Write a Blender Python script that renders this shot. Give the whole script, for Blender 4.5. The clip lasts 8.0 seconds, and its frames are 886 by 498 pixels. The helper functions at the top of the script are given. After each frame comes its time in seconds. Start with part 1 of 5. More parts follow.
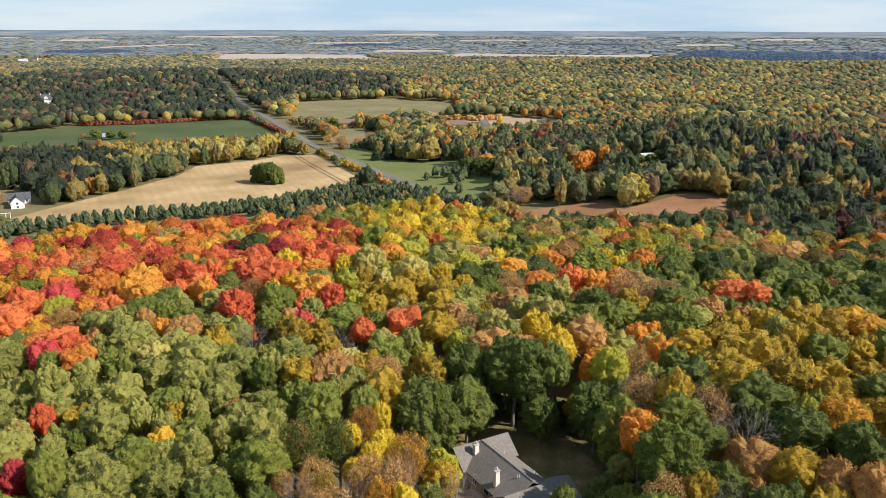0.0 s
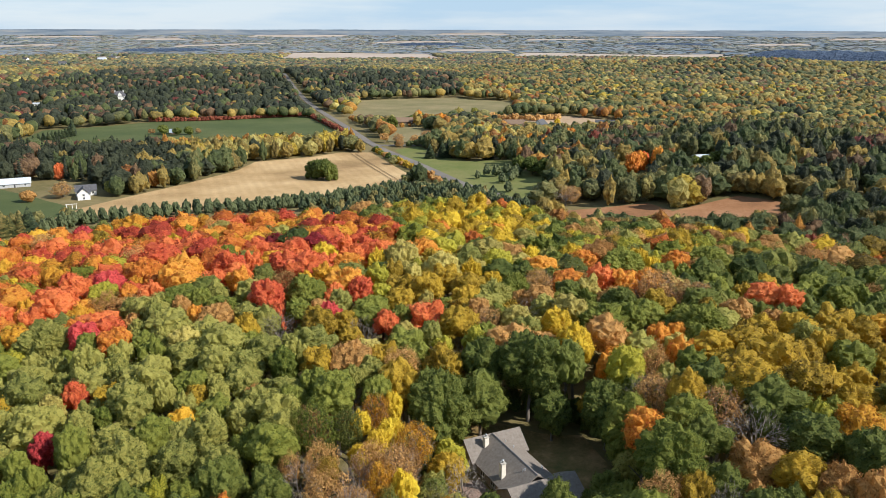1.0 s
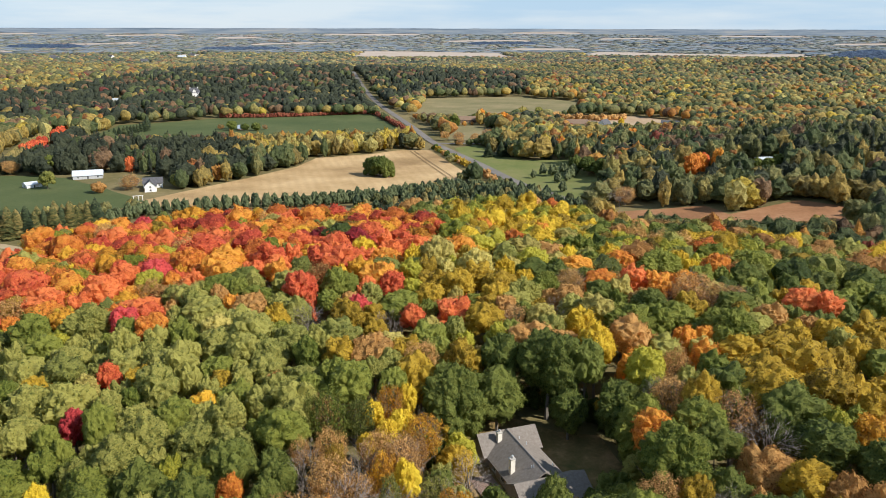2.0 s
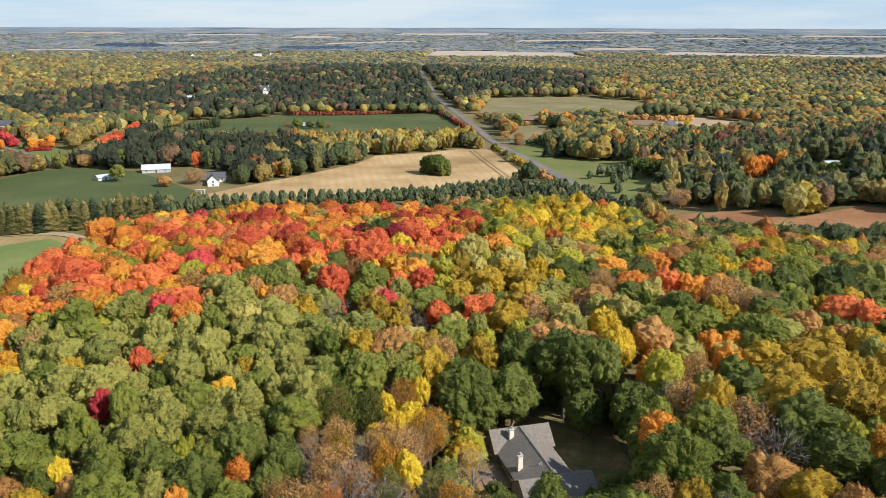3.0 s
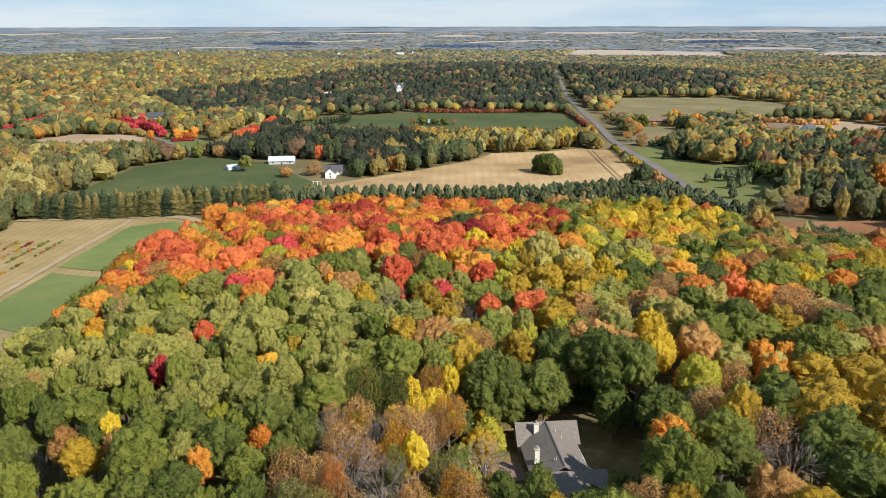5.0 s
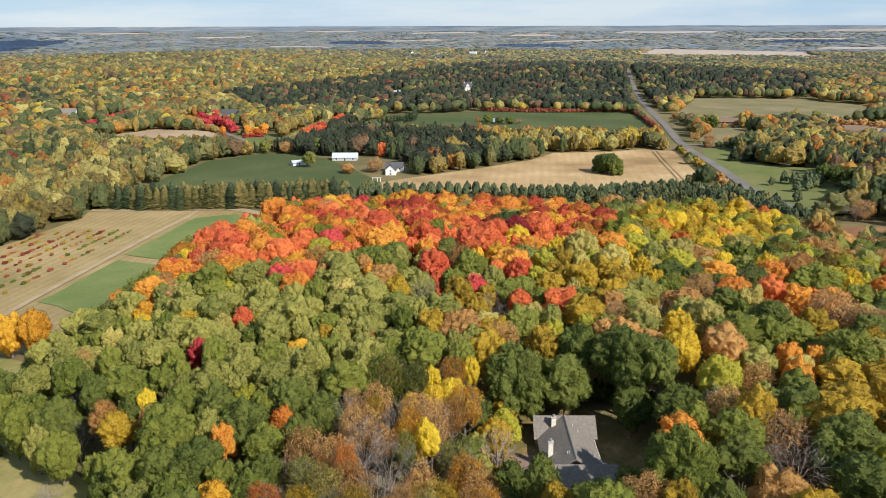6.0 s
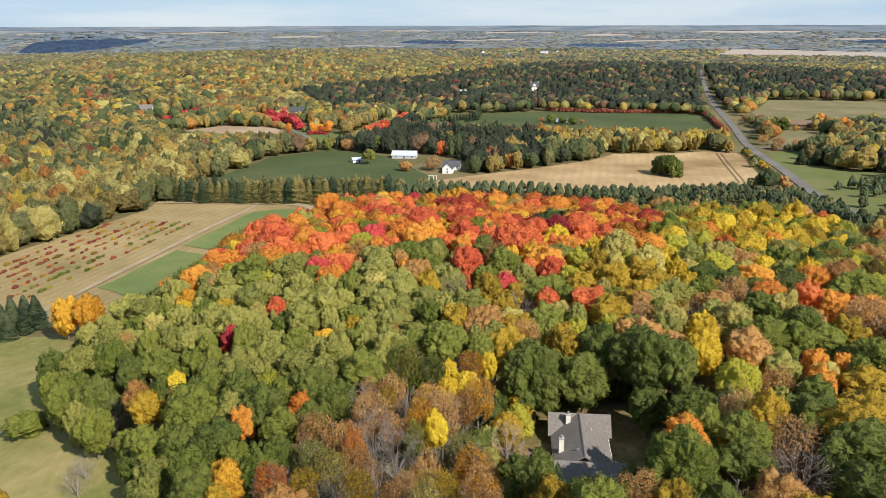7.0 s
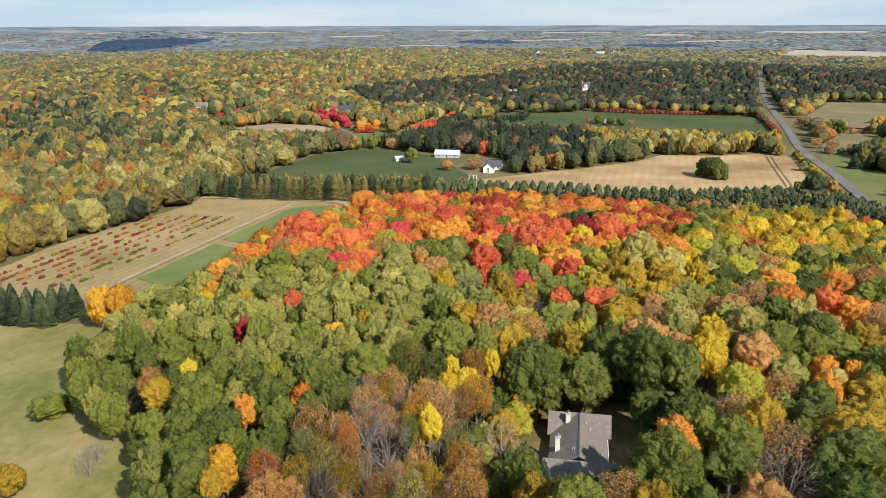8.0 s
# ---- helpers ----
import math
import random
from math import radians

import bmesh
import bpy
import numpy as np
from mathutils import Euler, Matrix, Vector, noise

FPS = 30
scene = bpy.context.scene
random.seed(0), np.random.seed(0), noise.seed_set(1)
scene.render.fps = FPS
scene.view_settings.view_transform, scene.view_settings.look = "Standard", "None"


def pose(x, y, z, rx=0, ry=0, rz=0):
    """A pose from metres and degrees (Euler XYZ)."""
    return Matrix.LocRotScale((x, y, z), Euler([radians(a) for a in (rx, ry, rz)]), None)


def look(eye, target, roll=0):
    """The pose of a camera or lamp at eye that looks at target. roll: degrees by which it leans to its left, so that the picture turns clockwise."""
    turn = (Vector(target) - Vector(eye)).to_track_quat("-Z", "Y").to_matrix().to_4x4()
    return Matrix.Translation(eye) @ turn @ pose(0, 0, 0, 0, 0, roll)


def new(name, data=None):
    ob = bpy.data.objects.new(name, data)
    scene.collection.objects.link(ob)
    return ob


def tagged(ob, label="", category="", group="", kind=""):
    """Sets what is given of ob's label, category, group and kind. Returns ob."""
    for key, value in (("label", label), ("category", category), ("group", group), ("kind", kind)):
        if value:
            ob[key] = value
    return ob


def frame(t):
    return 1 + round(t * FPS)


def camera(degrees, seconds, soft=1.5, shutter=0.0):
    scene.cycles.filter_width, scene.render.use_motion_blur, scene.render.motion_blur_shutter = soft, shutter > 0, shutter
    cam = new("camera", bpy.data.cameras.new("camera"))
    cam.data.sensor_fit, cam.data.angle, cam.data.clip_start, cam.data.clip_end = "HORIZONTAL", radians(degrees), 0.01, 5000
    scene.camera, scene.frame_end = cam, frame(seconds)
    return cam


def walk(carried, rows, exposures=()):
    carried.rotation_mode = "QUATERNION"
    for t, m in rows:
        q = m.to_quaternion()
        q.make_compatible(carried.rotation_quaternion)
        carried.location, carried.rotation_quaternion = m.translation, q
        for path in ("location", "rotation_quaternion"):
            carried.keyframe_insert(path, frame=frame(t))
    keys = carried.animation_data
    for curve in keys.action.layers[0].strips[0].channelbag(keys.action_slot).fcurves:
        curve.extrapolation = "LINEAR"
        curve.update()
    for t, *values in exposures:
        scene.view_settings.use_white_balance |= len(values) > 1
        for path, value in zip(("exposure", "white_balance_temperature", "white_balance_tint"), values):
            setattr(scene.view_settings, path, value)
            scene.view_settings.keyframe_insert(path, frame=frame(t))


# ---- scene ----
cam = camera(58.1, 8.0, 0.85)
METRES, EYE, TILT, LEAN, TURN = 85.0, 85.0, -15.5, -0.15, 0.0
ROWS = [
    (0.0, 0.0, 0.0, 0.0, -0.0, 0.0, 0.0),
    (0.5, 0.0573, -0.0158, -0.0051, 2.25, -0.02, -0.62),
    (1.0, 0.1151, -0.0293, -0.0097, 4.58, -0.09, -1.25),
    (1.5, 0.1743, -0.0381, -0.0129, 7.03, -0.2, -1.94),
    (3.0, 0.3625, -0.0337, -0.0139, 14.51, -0.65, -3.95),
    (3.5, 0.4252, -0.0243, -0.0122, 16.98, -0.84, -4.58),
    (4.0, 0.4877, -0.0126, -0.0097, 19.47, -1.07, -5.2),
    (4.5, 0.5498, -0.0031, -0.0077, 21.96, -1.33, -5.78),
    (6.0, 0.738, 0.0141, -0.0054, 29.69, -2.3, -7.54),
    (6.5, 0.7993, 0.0286, -0.0023, 32.35, -2.68, -8.16),
    (7.0, 0.8596, 0.0495, 0.0029, 34.79, -3.05, -8.71),
    (7.5, 0.9178, 0.0753, 0.0094, 36.8, -3.37, -9.17),
    (8.0, 0.9722, 0.1046, 0.0169, 38.8, -3.7, -9.61),
]
walk(cam, [(t, pose(0, 0, EYE, TILT, LEAN, TURN) @ pose(METRES * x, METRES * y, METRES * z, 90 + pitch, roll, yaw)) for t, x, y, z, yaw, pitch, roll in ROWS], [(0.0, 0.50), (8.0, 0.40)])

# ---- world, sun ----
SUN_EL, SUN_AZ = 38.0, 104.0          # degrees above the horizon; clockwise from +y
world = bpy.data.worlds.new("sky")
world.use_nodes = True
scene.world = world
wn, wl = world.node_tree.nodes, world.node_tree.links
wn.clear()
sky = wn.new("ShaderNodeTexSky")
sky.sky_type = "NISHITA"
sky.sun_disc = False
sky.sun_elevation, sky.sun_rotation = radians(SUN_EL), radians(SUN_AZ)
sky.air_density, sky.dust_density, sky.ozone_density = 1.0, 0.1, 2.0
tc = wn.new("ShaderNodeTexCoord")
mp = wn.new("ShaderNodeMapping")
mp.inputs["Scale"].default_value = (1.0, 1.0, 9.0)
cl = wn.new("ShaderNodeTexNoise")
cl.inputs["Scale"].default_value, cl.inputs["Detail"].default_value, cl.inputs["Roughness"].default_value = 2.6, 6.0, 0.6
cr = wn.new("ShaderNodeValToRGB")
cr.color_ramp.elements[0].position, cr.color_ramp.elements[1].position = 0.40, 0.62
cr.color_ramp.elements[0].color, cr.color_ramp.elements[1].color = (0, 0, 0, 1), (1, 1, 1, 1)
cc = wn.new("ShaderNodeMixRGB")
cc.inputs[1].default_value, cc.inputs[2].default_value = (4.7, 7.0, 9.6, 1), (7.1, 8.5, 10.0, 1)
cm = wn.new("ShaderNodeMixRGB")
cm.inputs[2].default_value = (5.3, 7.0, 8.6, 1)
bg = wn.new("ShaderNodeBackground")
bg.inputs["Strength"].default_value = 0.070
wo = wn.new("ShaderNodeOutputWorld")
wl.new(tc.outputs["Generated"], mp.inputs["Vector"])
wl.new(mp.outputs["Vector"], cl.inputs["Vector"])
wl.new(cl.outputs["Fac"], cr.inputs["Fac"])
wl.new(cr.outputs["Color"], cc.inputs[0])
wl.new(cc.outputs["Color"], cm.inputs[2])
sx = wn.new("ShaderNodeSeparateXYZ")
hz = wn.new("ShaderNodeValToRGB")
hz.color_ramp.elements[0].position, hz.color_ramp.elements[1].position = 0.06, 0.45
hz.color_ramp.elements[0].color, hz.color_ramp.elements[1].color = (0.8, 0.8, 0.8, 1), (0.42, 0.42, 0.42, 1)
wl.new(tc.outputs["Generated"], sx.inputs["Vector"])
wl.new(sx.outputs["Z"], hz.inputs["Fac"])
wl.new(hz.outputs["Color"], cm.inputs[0])
wl.new(sky.outputs["Color"], cm.inputs[1])
wl.new(cm.outputs["Color"], bg.inputs["Color"])
wl.new(bg.outputs["Background"], wo.inputs["Surface"])

sun_data = bpy.data.lights.new("sun", "SUN")
sun_data.energy, sun_data.angle, sun_data.color = 5.0, radians(0.6), (1.0, 0.94, 0.85)
sun = new("sun", sun_data)
sd = Vector((math.sin(radians(SUN_AZ)) * math.cos(radians(SUN_EL)), math.cos(radians(SUN_AZ)) * math.cos(radians(SUN_EL)), math.sin(radians(SUN_EL))))
sun.matrix_world = look(sd * 300, (0, 0, 0))

# ---- materials ----
def node_mat(name):
    m = bpy.data.materials.new(name)
    m.use_nodes = True
    n, l = m.node_tree.nodes, m.node_tree.links
    return m, n, l, n["Principled BSDF"]


def ramp(n, stops):
    r = n.new("ShaderNodeValToRGB")
    e = r.color_ramp.elements
    while len(e) < len(stops):
        e.new(0.5)
    for k, (p, c) in enumerate(stops):
        e[k].position, e[k].color = p, (*c, 1)
    return r


def math_node(n, l, op, a, b):
    k = n.new("ShaderNodeMath")
    k.operation = op
    for i, v in enumerate((a, b)):
        if isinstance(v, (int, float)):
            k.inputs[i].default_value = v
        else:
            l.new(v, k.inputs[i])
    return k.outputs[0]


def noise_node(n, l, vec, scale, detail=3.0, rough=0.55):
    k = n.new("ShaderNodeTexNoise")
    k.inputs["Scale"].default_value, k.inputs["Detail"].default_value, k.inputs["Roughness"].default_value = scale, detail, rough
    l.new(vec, k.inputs["Vector"])
    return k.outputs["Fac"]


def leaf_mat(name, lo, mid, hi, through_light=0.38, fine=3.2, stand=False, spread=0.55, spray=0.8):
    """Foliage: colour wanders from plant to plant, from spray to spray, and in patches over each crown."""
    m, n, l, b = node_mat(name)
    g = n.new("ShaderNodeNewGeometry")
    if stand:  # one of many trees in a stand
        oi = n.new("ShaderNodeAttribute")
        oi.attribute_name = "tree"
        own = oi.outputs["Fac"]
    else:
        own = n.new("ShaderNodeObjectInfo").outputs["Random"]
    s = math_node(n, l, "ADD", math_node(n, l, "MULTIPLY", own, spread), 0.5 - spread / 2)
    s = math_node(n, l, "ADD", s, math_node(n, l, "MULTIPLY", math_node(n, l, "SUBTRACT", g.outputs["Random Per Island"], 0.5), spray))
    s = math_node(n, l, "ADD", s, math_node(n, l, "MULTIPLY", math_node(n, l, "SUBTRACT", noise_node(n, l, g.outputs["Position"], 0.22, 3.0), 0.5), 0.6))
    # fine flecks: random leaf tone, plus gap shade and leaf glints in the colour
    leafy_noise = noise_node(n, l, g.outputs["Position"], fine, 4.0, 0.8)
    s = math_node(n, l, "ADD", s, math_node(n, l, "MULTIPLY", math_node(n, l, "SUBTRACT", leafy_noise, 0.5), 2.3))
    bp = n.new("ShaderNodeBump")
    bp.inputs["Strength"].default_value, bp.inputs["Distance"].default_value = 1.0, 0.9 / fine
    l.new(leafy_noise, bp.inputs["Height"])
    l.new(bp.outputs["Normal"], b.inputs["Normal"])
    r = ramp(n, [(0.0, tuple(v * 0.55 for v in lo)), (0.25, lo), (0.52, mid), (0.82, hi), (1.0, tuple(min(v * 1.2, 0.8) for v in hi))])
    l.new(s, r.inputs["Fac"])
    l.new(r.outputs["Color"], b.inputs["Base Color"])
    b.inputs["Roughness"].default_value = 0.62
    b.inputs["Specular IOR Level"].default_value = 0.25
    t = n.new("ShaderNodeBsdfTranslucent")
    l.new(r.outputs["Color"], t.inputs["Color"])
    mx = n.new("ShaderNodeMixShader")
    mx.inputs[0].default_value = through_light
    l.new(b.outputs[0], mx.inputs[1])
    l.new(t.outputs[0], mx.inputs[2])
    l.new(mx.outputs[0], n["Material Output"].inputs["Surface"])
    return m


def earth_mat(name, stops, big=0.03, small=0.9, bump=0.25, rows=None, row_col=None, row_amount=0.35, rough=0.9):
    """Ground covers: patches at two sizes, fine relief, and drill rows along one direction where the land is tilled."""
    m, n, l, b = node_mat(name)
    g = n.new("ShaderNodeNewGeometry")
    p = g.outputs["Position"]
    a = noise_node(n, l, p, big, 4.0, 0.6)
    f = noise_node(n, l, p, small, 5.0, 0.7)
    s = math_node(n, l, "ADD", math_node(n, l, "MULTIPLY", a, 0.68), math_node(n, l, "MULTIPLY", f, 0.32))
    r = ramp(n, stops)
    l.new(s, r.inputs["Fac"])
    col = r.outputs["Color"]
    if rows:
        ang, width = rows
        mp_ = n.new("ShaderNodeMapping")
        mp_.inputs["Rotation"].default_value = (0, 0, radians(ang))
        l.new(p, mp_.inputs["Vector"])
        w = n.new("ShaderNodeTexWave")
        w.inputs["Scale"].default_value = 0.314 / width
        w.inputs["Distortion"].default_value = 0.6
        w.inputs["Detail"].default_value = 2.0
        l.new(mp_.outputs["Vector"], w.inputs["Vector"])
        k = math_node(n, l, "MULTIPLY", math_node(n, l, "MULTIPLY", w.outputs["Fac"], row_amount), noise_node(n, l, p, 0.08, 3.0))
        mix = n.new("ShaderNodeMixRGB")
        mix.inputs[2].default_value = (*row_col, 1)
        l.new(k, mix.inputs[0])
        l.new(col, mix.inputs[1])
        col = mix.outputs[0]
    l.new(col, b.inputs["Base Color"])
    b.inputs["Roughness"].default_value = rough
    b.inputs["Specular IOR Level"].default_value = 0.1
    bp = n.new("ShaderNodeBump")
    bp.inputs["Strength"].default_value, bp.inputs["Distance"].default_value = bump, 0.6
    l.new(f, bp.inputs["Height"])
    l.new(bp.outputs["Normal"], b.inputs["Normal"])
    return m


def plain_mat(name, lo, hi, rough=0.7, scale=1.2, metal=0.0, bump=0.1):
    m, n, l, b = node_mat(name)
    t = n.new("ShaderNodeTexCoord")
    f = noise_node(n, l, t.outputs["Object"], scale, 6.0, 0.65)
    r = ramp(n, [(0.3, lo), (0.7, hi)])
    l.new(f, r.inputs["Fac"])
    l.new(r.outputs["Color"], b.inputs["Base Color"])
    b.inputs["Roughness"].default_value, b.inputs["Metallic"].default_value = rough, metal
    bp = n.new("ShaderNodeBump")
    bp.inputs["Strength"].default_value, bp.inputs["Distance"].default_value = bump, 0.03
    l.new(noise_node(n, l, t.outputs["Object"], scale * 9, 3.0), bp.inputs["Height"])
    l.new(bp.outputs["Normal"], b.inputs["Normal"])
    return m


LEAVES = {
    "olive": ("leaf_olive", (0.119, 0.143, 0.033), (0.2, 0.217, 0.049), (0.335, 0.314, 0.078)),
    "dark": ("leaf_dark_green", (0.05, 0.078, 0.016), (0.093, 0.125, 0.023), (0.155, 0.176, 0.036)),
    "green": ("leaf_green", (0.074, 0.108, 0.017), (0.132, 0.168, 0.025), (0.22, 0.235, 0.042)),
    "lime": ("leaf_lime", (0.14, 0.17, 0.02), (0.27, 0.27, 0.03), (0.42, 0.38, 0.045)),
    "yellow": ("leaf_yellow", (0.43, 0.285, 0.025), (0.60, 0.40, 0.03), (0.72, 0.51, 0.045)),
    "straw": ("leaf_straw", (0.22, 0.18, 0.05), (0.36, 0.30, 0.075), (0.5, 0.42, 0.12)),
    "gold": ("leaf_gold", (0.15, 0.102, 0.015), (0.275, 0.183, 0.02), (0.46, 0.305, 0.031)),
    "orange": ("leaf_orange", (0.47, 0.12, 0.028), (0.65, 0.205, 0.036), (0.72, 0.33, 0.05)),
    "amber": ("leaf_amber", (0.4, 0.17, 0.021), (0.61, 0.285, 0.028), (0.71, 0.41, 0.042)),
    "red": ("leaf_red", (0.44, 0.062, 0.034), (0.62, 0.105, 0.048), (0.72, 0.2, 0.062)),
    "crimson": ("leaf_crimson", (0.26, 0.024, 0.03), (0.46, 0.042, 0.05), (0.60, 0.085, 0.08)),
    "rust": ("leaf_rust", (0.34, 0.18, 0.066), (0.51, 0.28, 0.098), (0.67, 0.41, 0.155)),
    "copper": ("leaf_copper_brown", (0.25, 0.12, 0.036), (0.4, 0.195, 0.055), (0.52, 0.29, 0.095)),
    "bare": ("leaf_withered", (0.2, 0.17, 0.15), (0.29, 0.25, 0.225), (0.39, 0.34, 0.31), 0.1),
    "brick": ("leaf_russet_red", (0.17, 0.045, 0.028), (0.28, 0.075, 0.042), (0.38, 0.13, 0.068)),
    "conifer": ("needles", (0.030, 0.048, 0.022), (0.056, 0.078, 0.034), (0.095, 0.112, 0.048), 0.15),
    "larch": ("needles_yellowing", (0.075, 0.09, 0.03), (0.15, 0.14, 0.045), (0.26, 0.20, 0.07), 0.2),
}
LEAF = {k: leaf_mat(*v) for k, v in LEAVES.items()}
STAND_LEAF = {k: leaf_mat(*(v + (0.38,))[:5], 2.4, True, 0.55, 0.7) for k, v in LEAVES.items()}
for k in STAND_LEAF:
    STAND_LEAF[k].name = "stand_" + k


def hazed(c, k, to):
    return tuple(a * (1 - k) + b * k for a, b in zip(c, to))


# dark and conifer lowered for cloud shade, olive to orange raised for sunlit woods
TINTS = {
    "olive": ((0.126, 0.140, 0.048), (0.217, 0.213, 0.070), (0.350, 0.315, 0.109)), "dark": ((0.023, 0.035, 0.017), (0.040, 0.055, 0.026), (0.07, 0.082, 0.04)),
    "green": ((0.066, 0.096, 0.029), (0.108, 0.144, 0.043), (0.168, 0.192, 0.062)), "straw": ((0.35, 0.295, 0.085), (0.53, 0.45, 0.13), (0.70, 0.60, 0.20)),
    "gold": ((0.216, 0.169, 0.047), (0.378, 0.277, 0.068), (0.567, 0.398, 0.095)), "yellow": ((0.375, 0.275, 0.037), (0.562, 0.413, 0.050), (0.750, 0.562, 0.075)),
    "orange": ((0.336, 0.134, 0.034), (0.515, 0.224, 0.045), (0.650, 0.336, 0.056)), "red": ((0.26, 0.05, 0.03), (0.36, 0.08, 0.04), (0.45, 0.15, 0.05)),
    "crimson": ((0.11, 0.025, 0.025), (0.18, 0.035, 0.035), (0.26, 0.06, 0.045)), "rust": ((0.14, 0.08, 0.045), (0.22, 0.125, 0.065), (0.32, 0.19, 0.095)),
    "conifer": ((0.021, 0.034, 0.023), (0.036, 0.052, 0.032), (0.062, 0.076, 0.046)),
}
# leaf colours blended towards grey and blue as haze, more with distance
FAR_LEAF = [{k: leaf_mat("woods_%s_%s" % (k, w), *[hazed(c, f, to) for c in t], tl, sc, True, 0.5, 0.2) for k, t in TINTS.items()}
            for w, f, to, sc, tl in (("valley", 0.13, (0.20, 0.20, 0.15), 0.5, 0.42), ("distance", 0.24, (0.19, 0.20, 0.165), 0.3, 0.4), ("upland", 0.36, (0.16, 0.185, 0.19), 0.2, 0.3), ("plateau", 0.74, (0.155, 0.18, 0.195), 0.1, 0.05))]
BARK = plain_mat("bark", (0.10, 0.085, 0.07), (0.22, 0.19, 0.165), 0.9, 2.0)
PALE_BARK = plain_mat("pale_bark", (0.19, 0.155, 0.125), (0.30, 0.25, 0.21), 0.9, 2.0)
SOIL = earth_mat("woodland_floor", [(0.3, (0.075, 0.07, 0.028)), (0.45, (0.115, 0.10, 0.042)), (0.58, (0.18, 0.145, 0.07)), (0.72, (0.26, 0.20, 0.11))], 0.006, 0.25)
LAWN = earth_mat("mown_grass", [(0.36, (0.155, 0.165, 0.046)), (0.49, (0.25, 0.22, 0.08)), (0.62, (0.35, 0.275, 0.125))], 0.03, 0.35, 0.3)
# kept darker than sunlit grass, standing for cloud shade over both pastures
PASTURE = earth_mat("pasture_grass", [(0.3, (0.052, 0.074, 0.028)), (0.5, (0.073, 0.092, 0.036)), (0.70, (0.112, 0.12, 0.052))], 0.02, 0.4, 0.2)
CROP_GREEN = earth_mat("young_green_crop", [(0.3, (0.105, 0.15, 0.05)), (0.5, (0.15, 0.185, 0.062)), (0.72, (0.22, 0.222, 0.086))], 0.04, 0.7, 0.15)
CORN = earth_mat("ripe_corn_stubble", [(0.36, (0.24, 0.155, 0.074)), (0.5, (0.40, 0.272, 0.138)), (0.64, (0.53, 0.38, 0.21))], 0.022, 1.1, 0.6, (-24.0, 6.0), (0.22, 0.15, 0.075), 0.3)
DRY = earth_mat("dry_meadow", [(0.3, (0.125, 0.12, 0.055)), (0.5, (0.19, 0.165, 0.085)), (0.7, (0.27, 0.215, 0.12))], 0.025, 0.5, 0.35)
LAWN_GREEN = earth_mat("rough_green_lawn", [(0.3, (0.095, 0.125, 0.036)), (0.5, (0.14, 0.155, 0.052)), (0.70, (0.20, 0.185, 0.078))], 0.03, 0.4, 0.25)
EARTH = earth_mat("bare_pinkish_earth", [(0.3, (0.26, 0.18, 0.11)), (0.5, (0.36, 0.26, 0.17)), (0.7, (0.42, 0.33, 0.23))], 0.03, 0.4, 0.3)
ORCHARD = earth_mat("orchard_grass", [(0.3, (0.19, 0.155, 0.062)), (0.5, (0.32, 0.235, 0.115)), (0.7, (0.42, 0.315, 0.168))], 0.03, 0.6, 0.25, (-21.0, 4.2), (0.15, 0.135, 0.045), 0.45)
RUSSET = earth_mat("russet_sedge", [(0.3, (0.17, 0.085, 0.045)), (0.5, (0.27, 0.135, 0.068)), (0.7, (0.36, 0.21, 0.12))], 0.03, 0.5, 0.4)
DIRT = earth_mat("dirt_track", [(0.3, (0.26, 0.20, 0.12)), (0.5, (0.34, 0.265, 0.165)), (0.7, (0.41, 0.33, 0.22))], 0.1, 0.9, 0.2)
ASPHALT = earth_mat("worn_asphalt", [(0.3, (0.13, 0.118, 0.108)), (0.5, (0.17, 0.155, 0.142)), (0.7, (0.215, 0.195, 0.178))], 0.05, 1.5, 0.05)
WATER_M, _n, _l, _b = node_mat("river_water")
_b.inputs["Base Color"].default_value, _b.inputs["Roughness"].default_value = (0.05, 0.10, 0.17, 1), 0.15

# ---- helpers of the place ----
rnd = random.Random(7)
rng = np.random.default_rng(11)


def gz(x, y):
    """Height of the land."""
    x, y = np.asarray(x, float), np.asarray(y, float)
    r = np.hypot((x + 22) / np.where(x < -22, 138.0, 238.0), (y - 186) / 150.0)
    z = -17.5 + 20.0 * np.exp(-r ** 3.2)
    z = z - 2.0 * np.exp(-(((x - 13) / 24) ** 2 + ((y - 134) / 22) ** 2))
    z = z + 24 * np.exp(-(((x - 210) / 150) ** 2 + ((y - 560) / 170) ** 2))
    z = z + 20 * np.exp(-(((x + 420) / 420) ** 2 + ((y - 1420) / 240) ** 2))
    z = z + 34 * np.exp(-(((x + 1250) / 420) ** 2 + ((y - 1150) / 420) ** 2))
    for hx, hy, hs, hz in ((532, 1835, 210, 24), (902, 1693, 230, 26), (250, 2050, 260, 14)):
        z = z + hz * np.exp(-(((x - hx) / hs) ** 2 + ((y - hy) / hs) ** 2))
    z = z - 38 * np.exp(-(((x + 2950) / 520) ** 2 + ((y - 1560) / 420) ** 2))
    z = z + 34 * np.exp(-(((x + 3130) / 330) ** 2 + ((y - 2080) / 200) ** 2))
    d = np.hypot(x - 40, y)
    z = z + 83.0 * np.clip((d - 1700) / 3150, 0, 1) ** 1.7
    z = z + np.clip((d - 2200) / 1500, 0, 1) * np.clip((4500 - d) / 1500, 0.12, 1) * (6 * np.sin(x / 310 + 1.0) * np.sin(y / 270) + 5 * np.sin(x / 130 + y / 210))
    return z


def h(x, y):
    return float(gz(x, y))


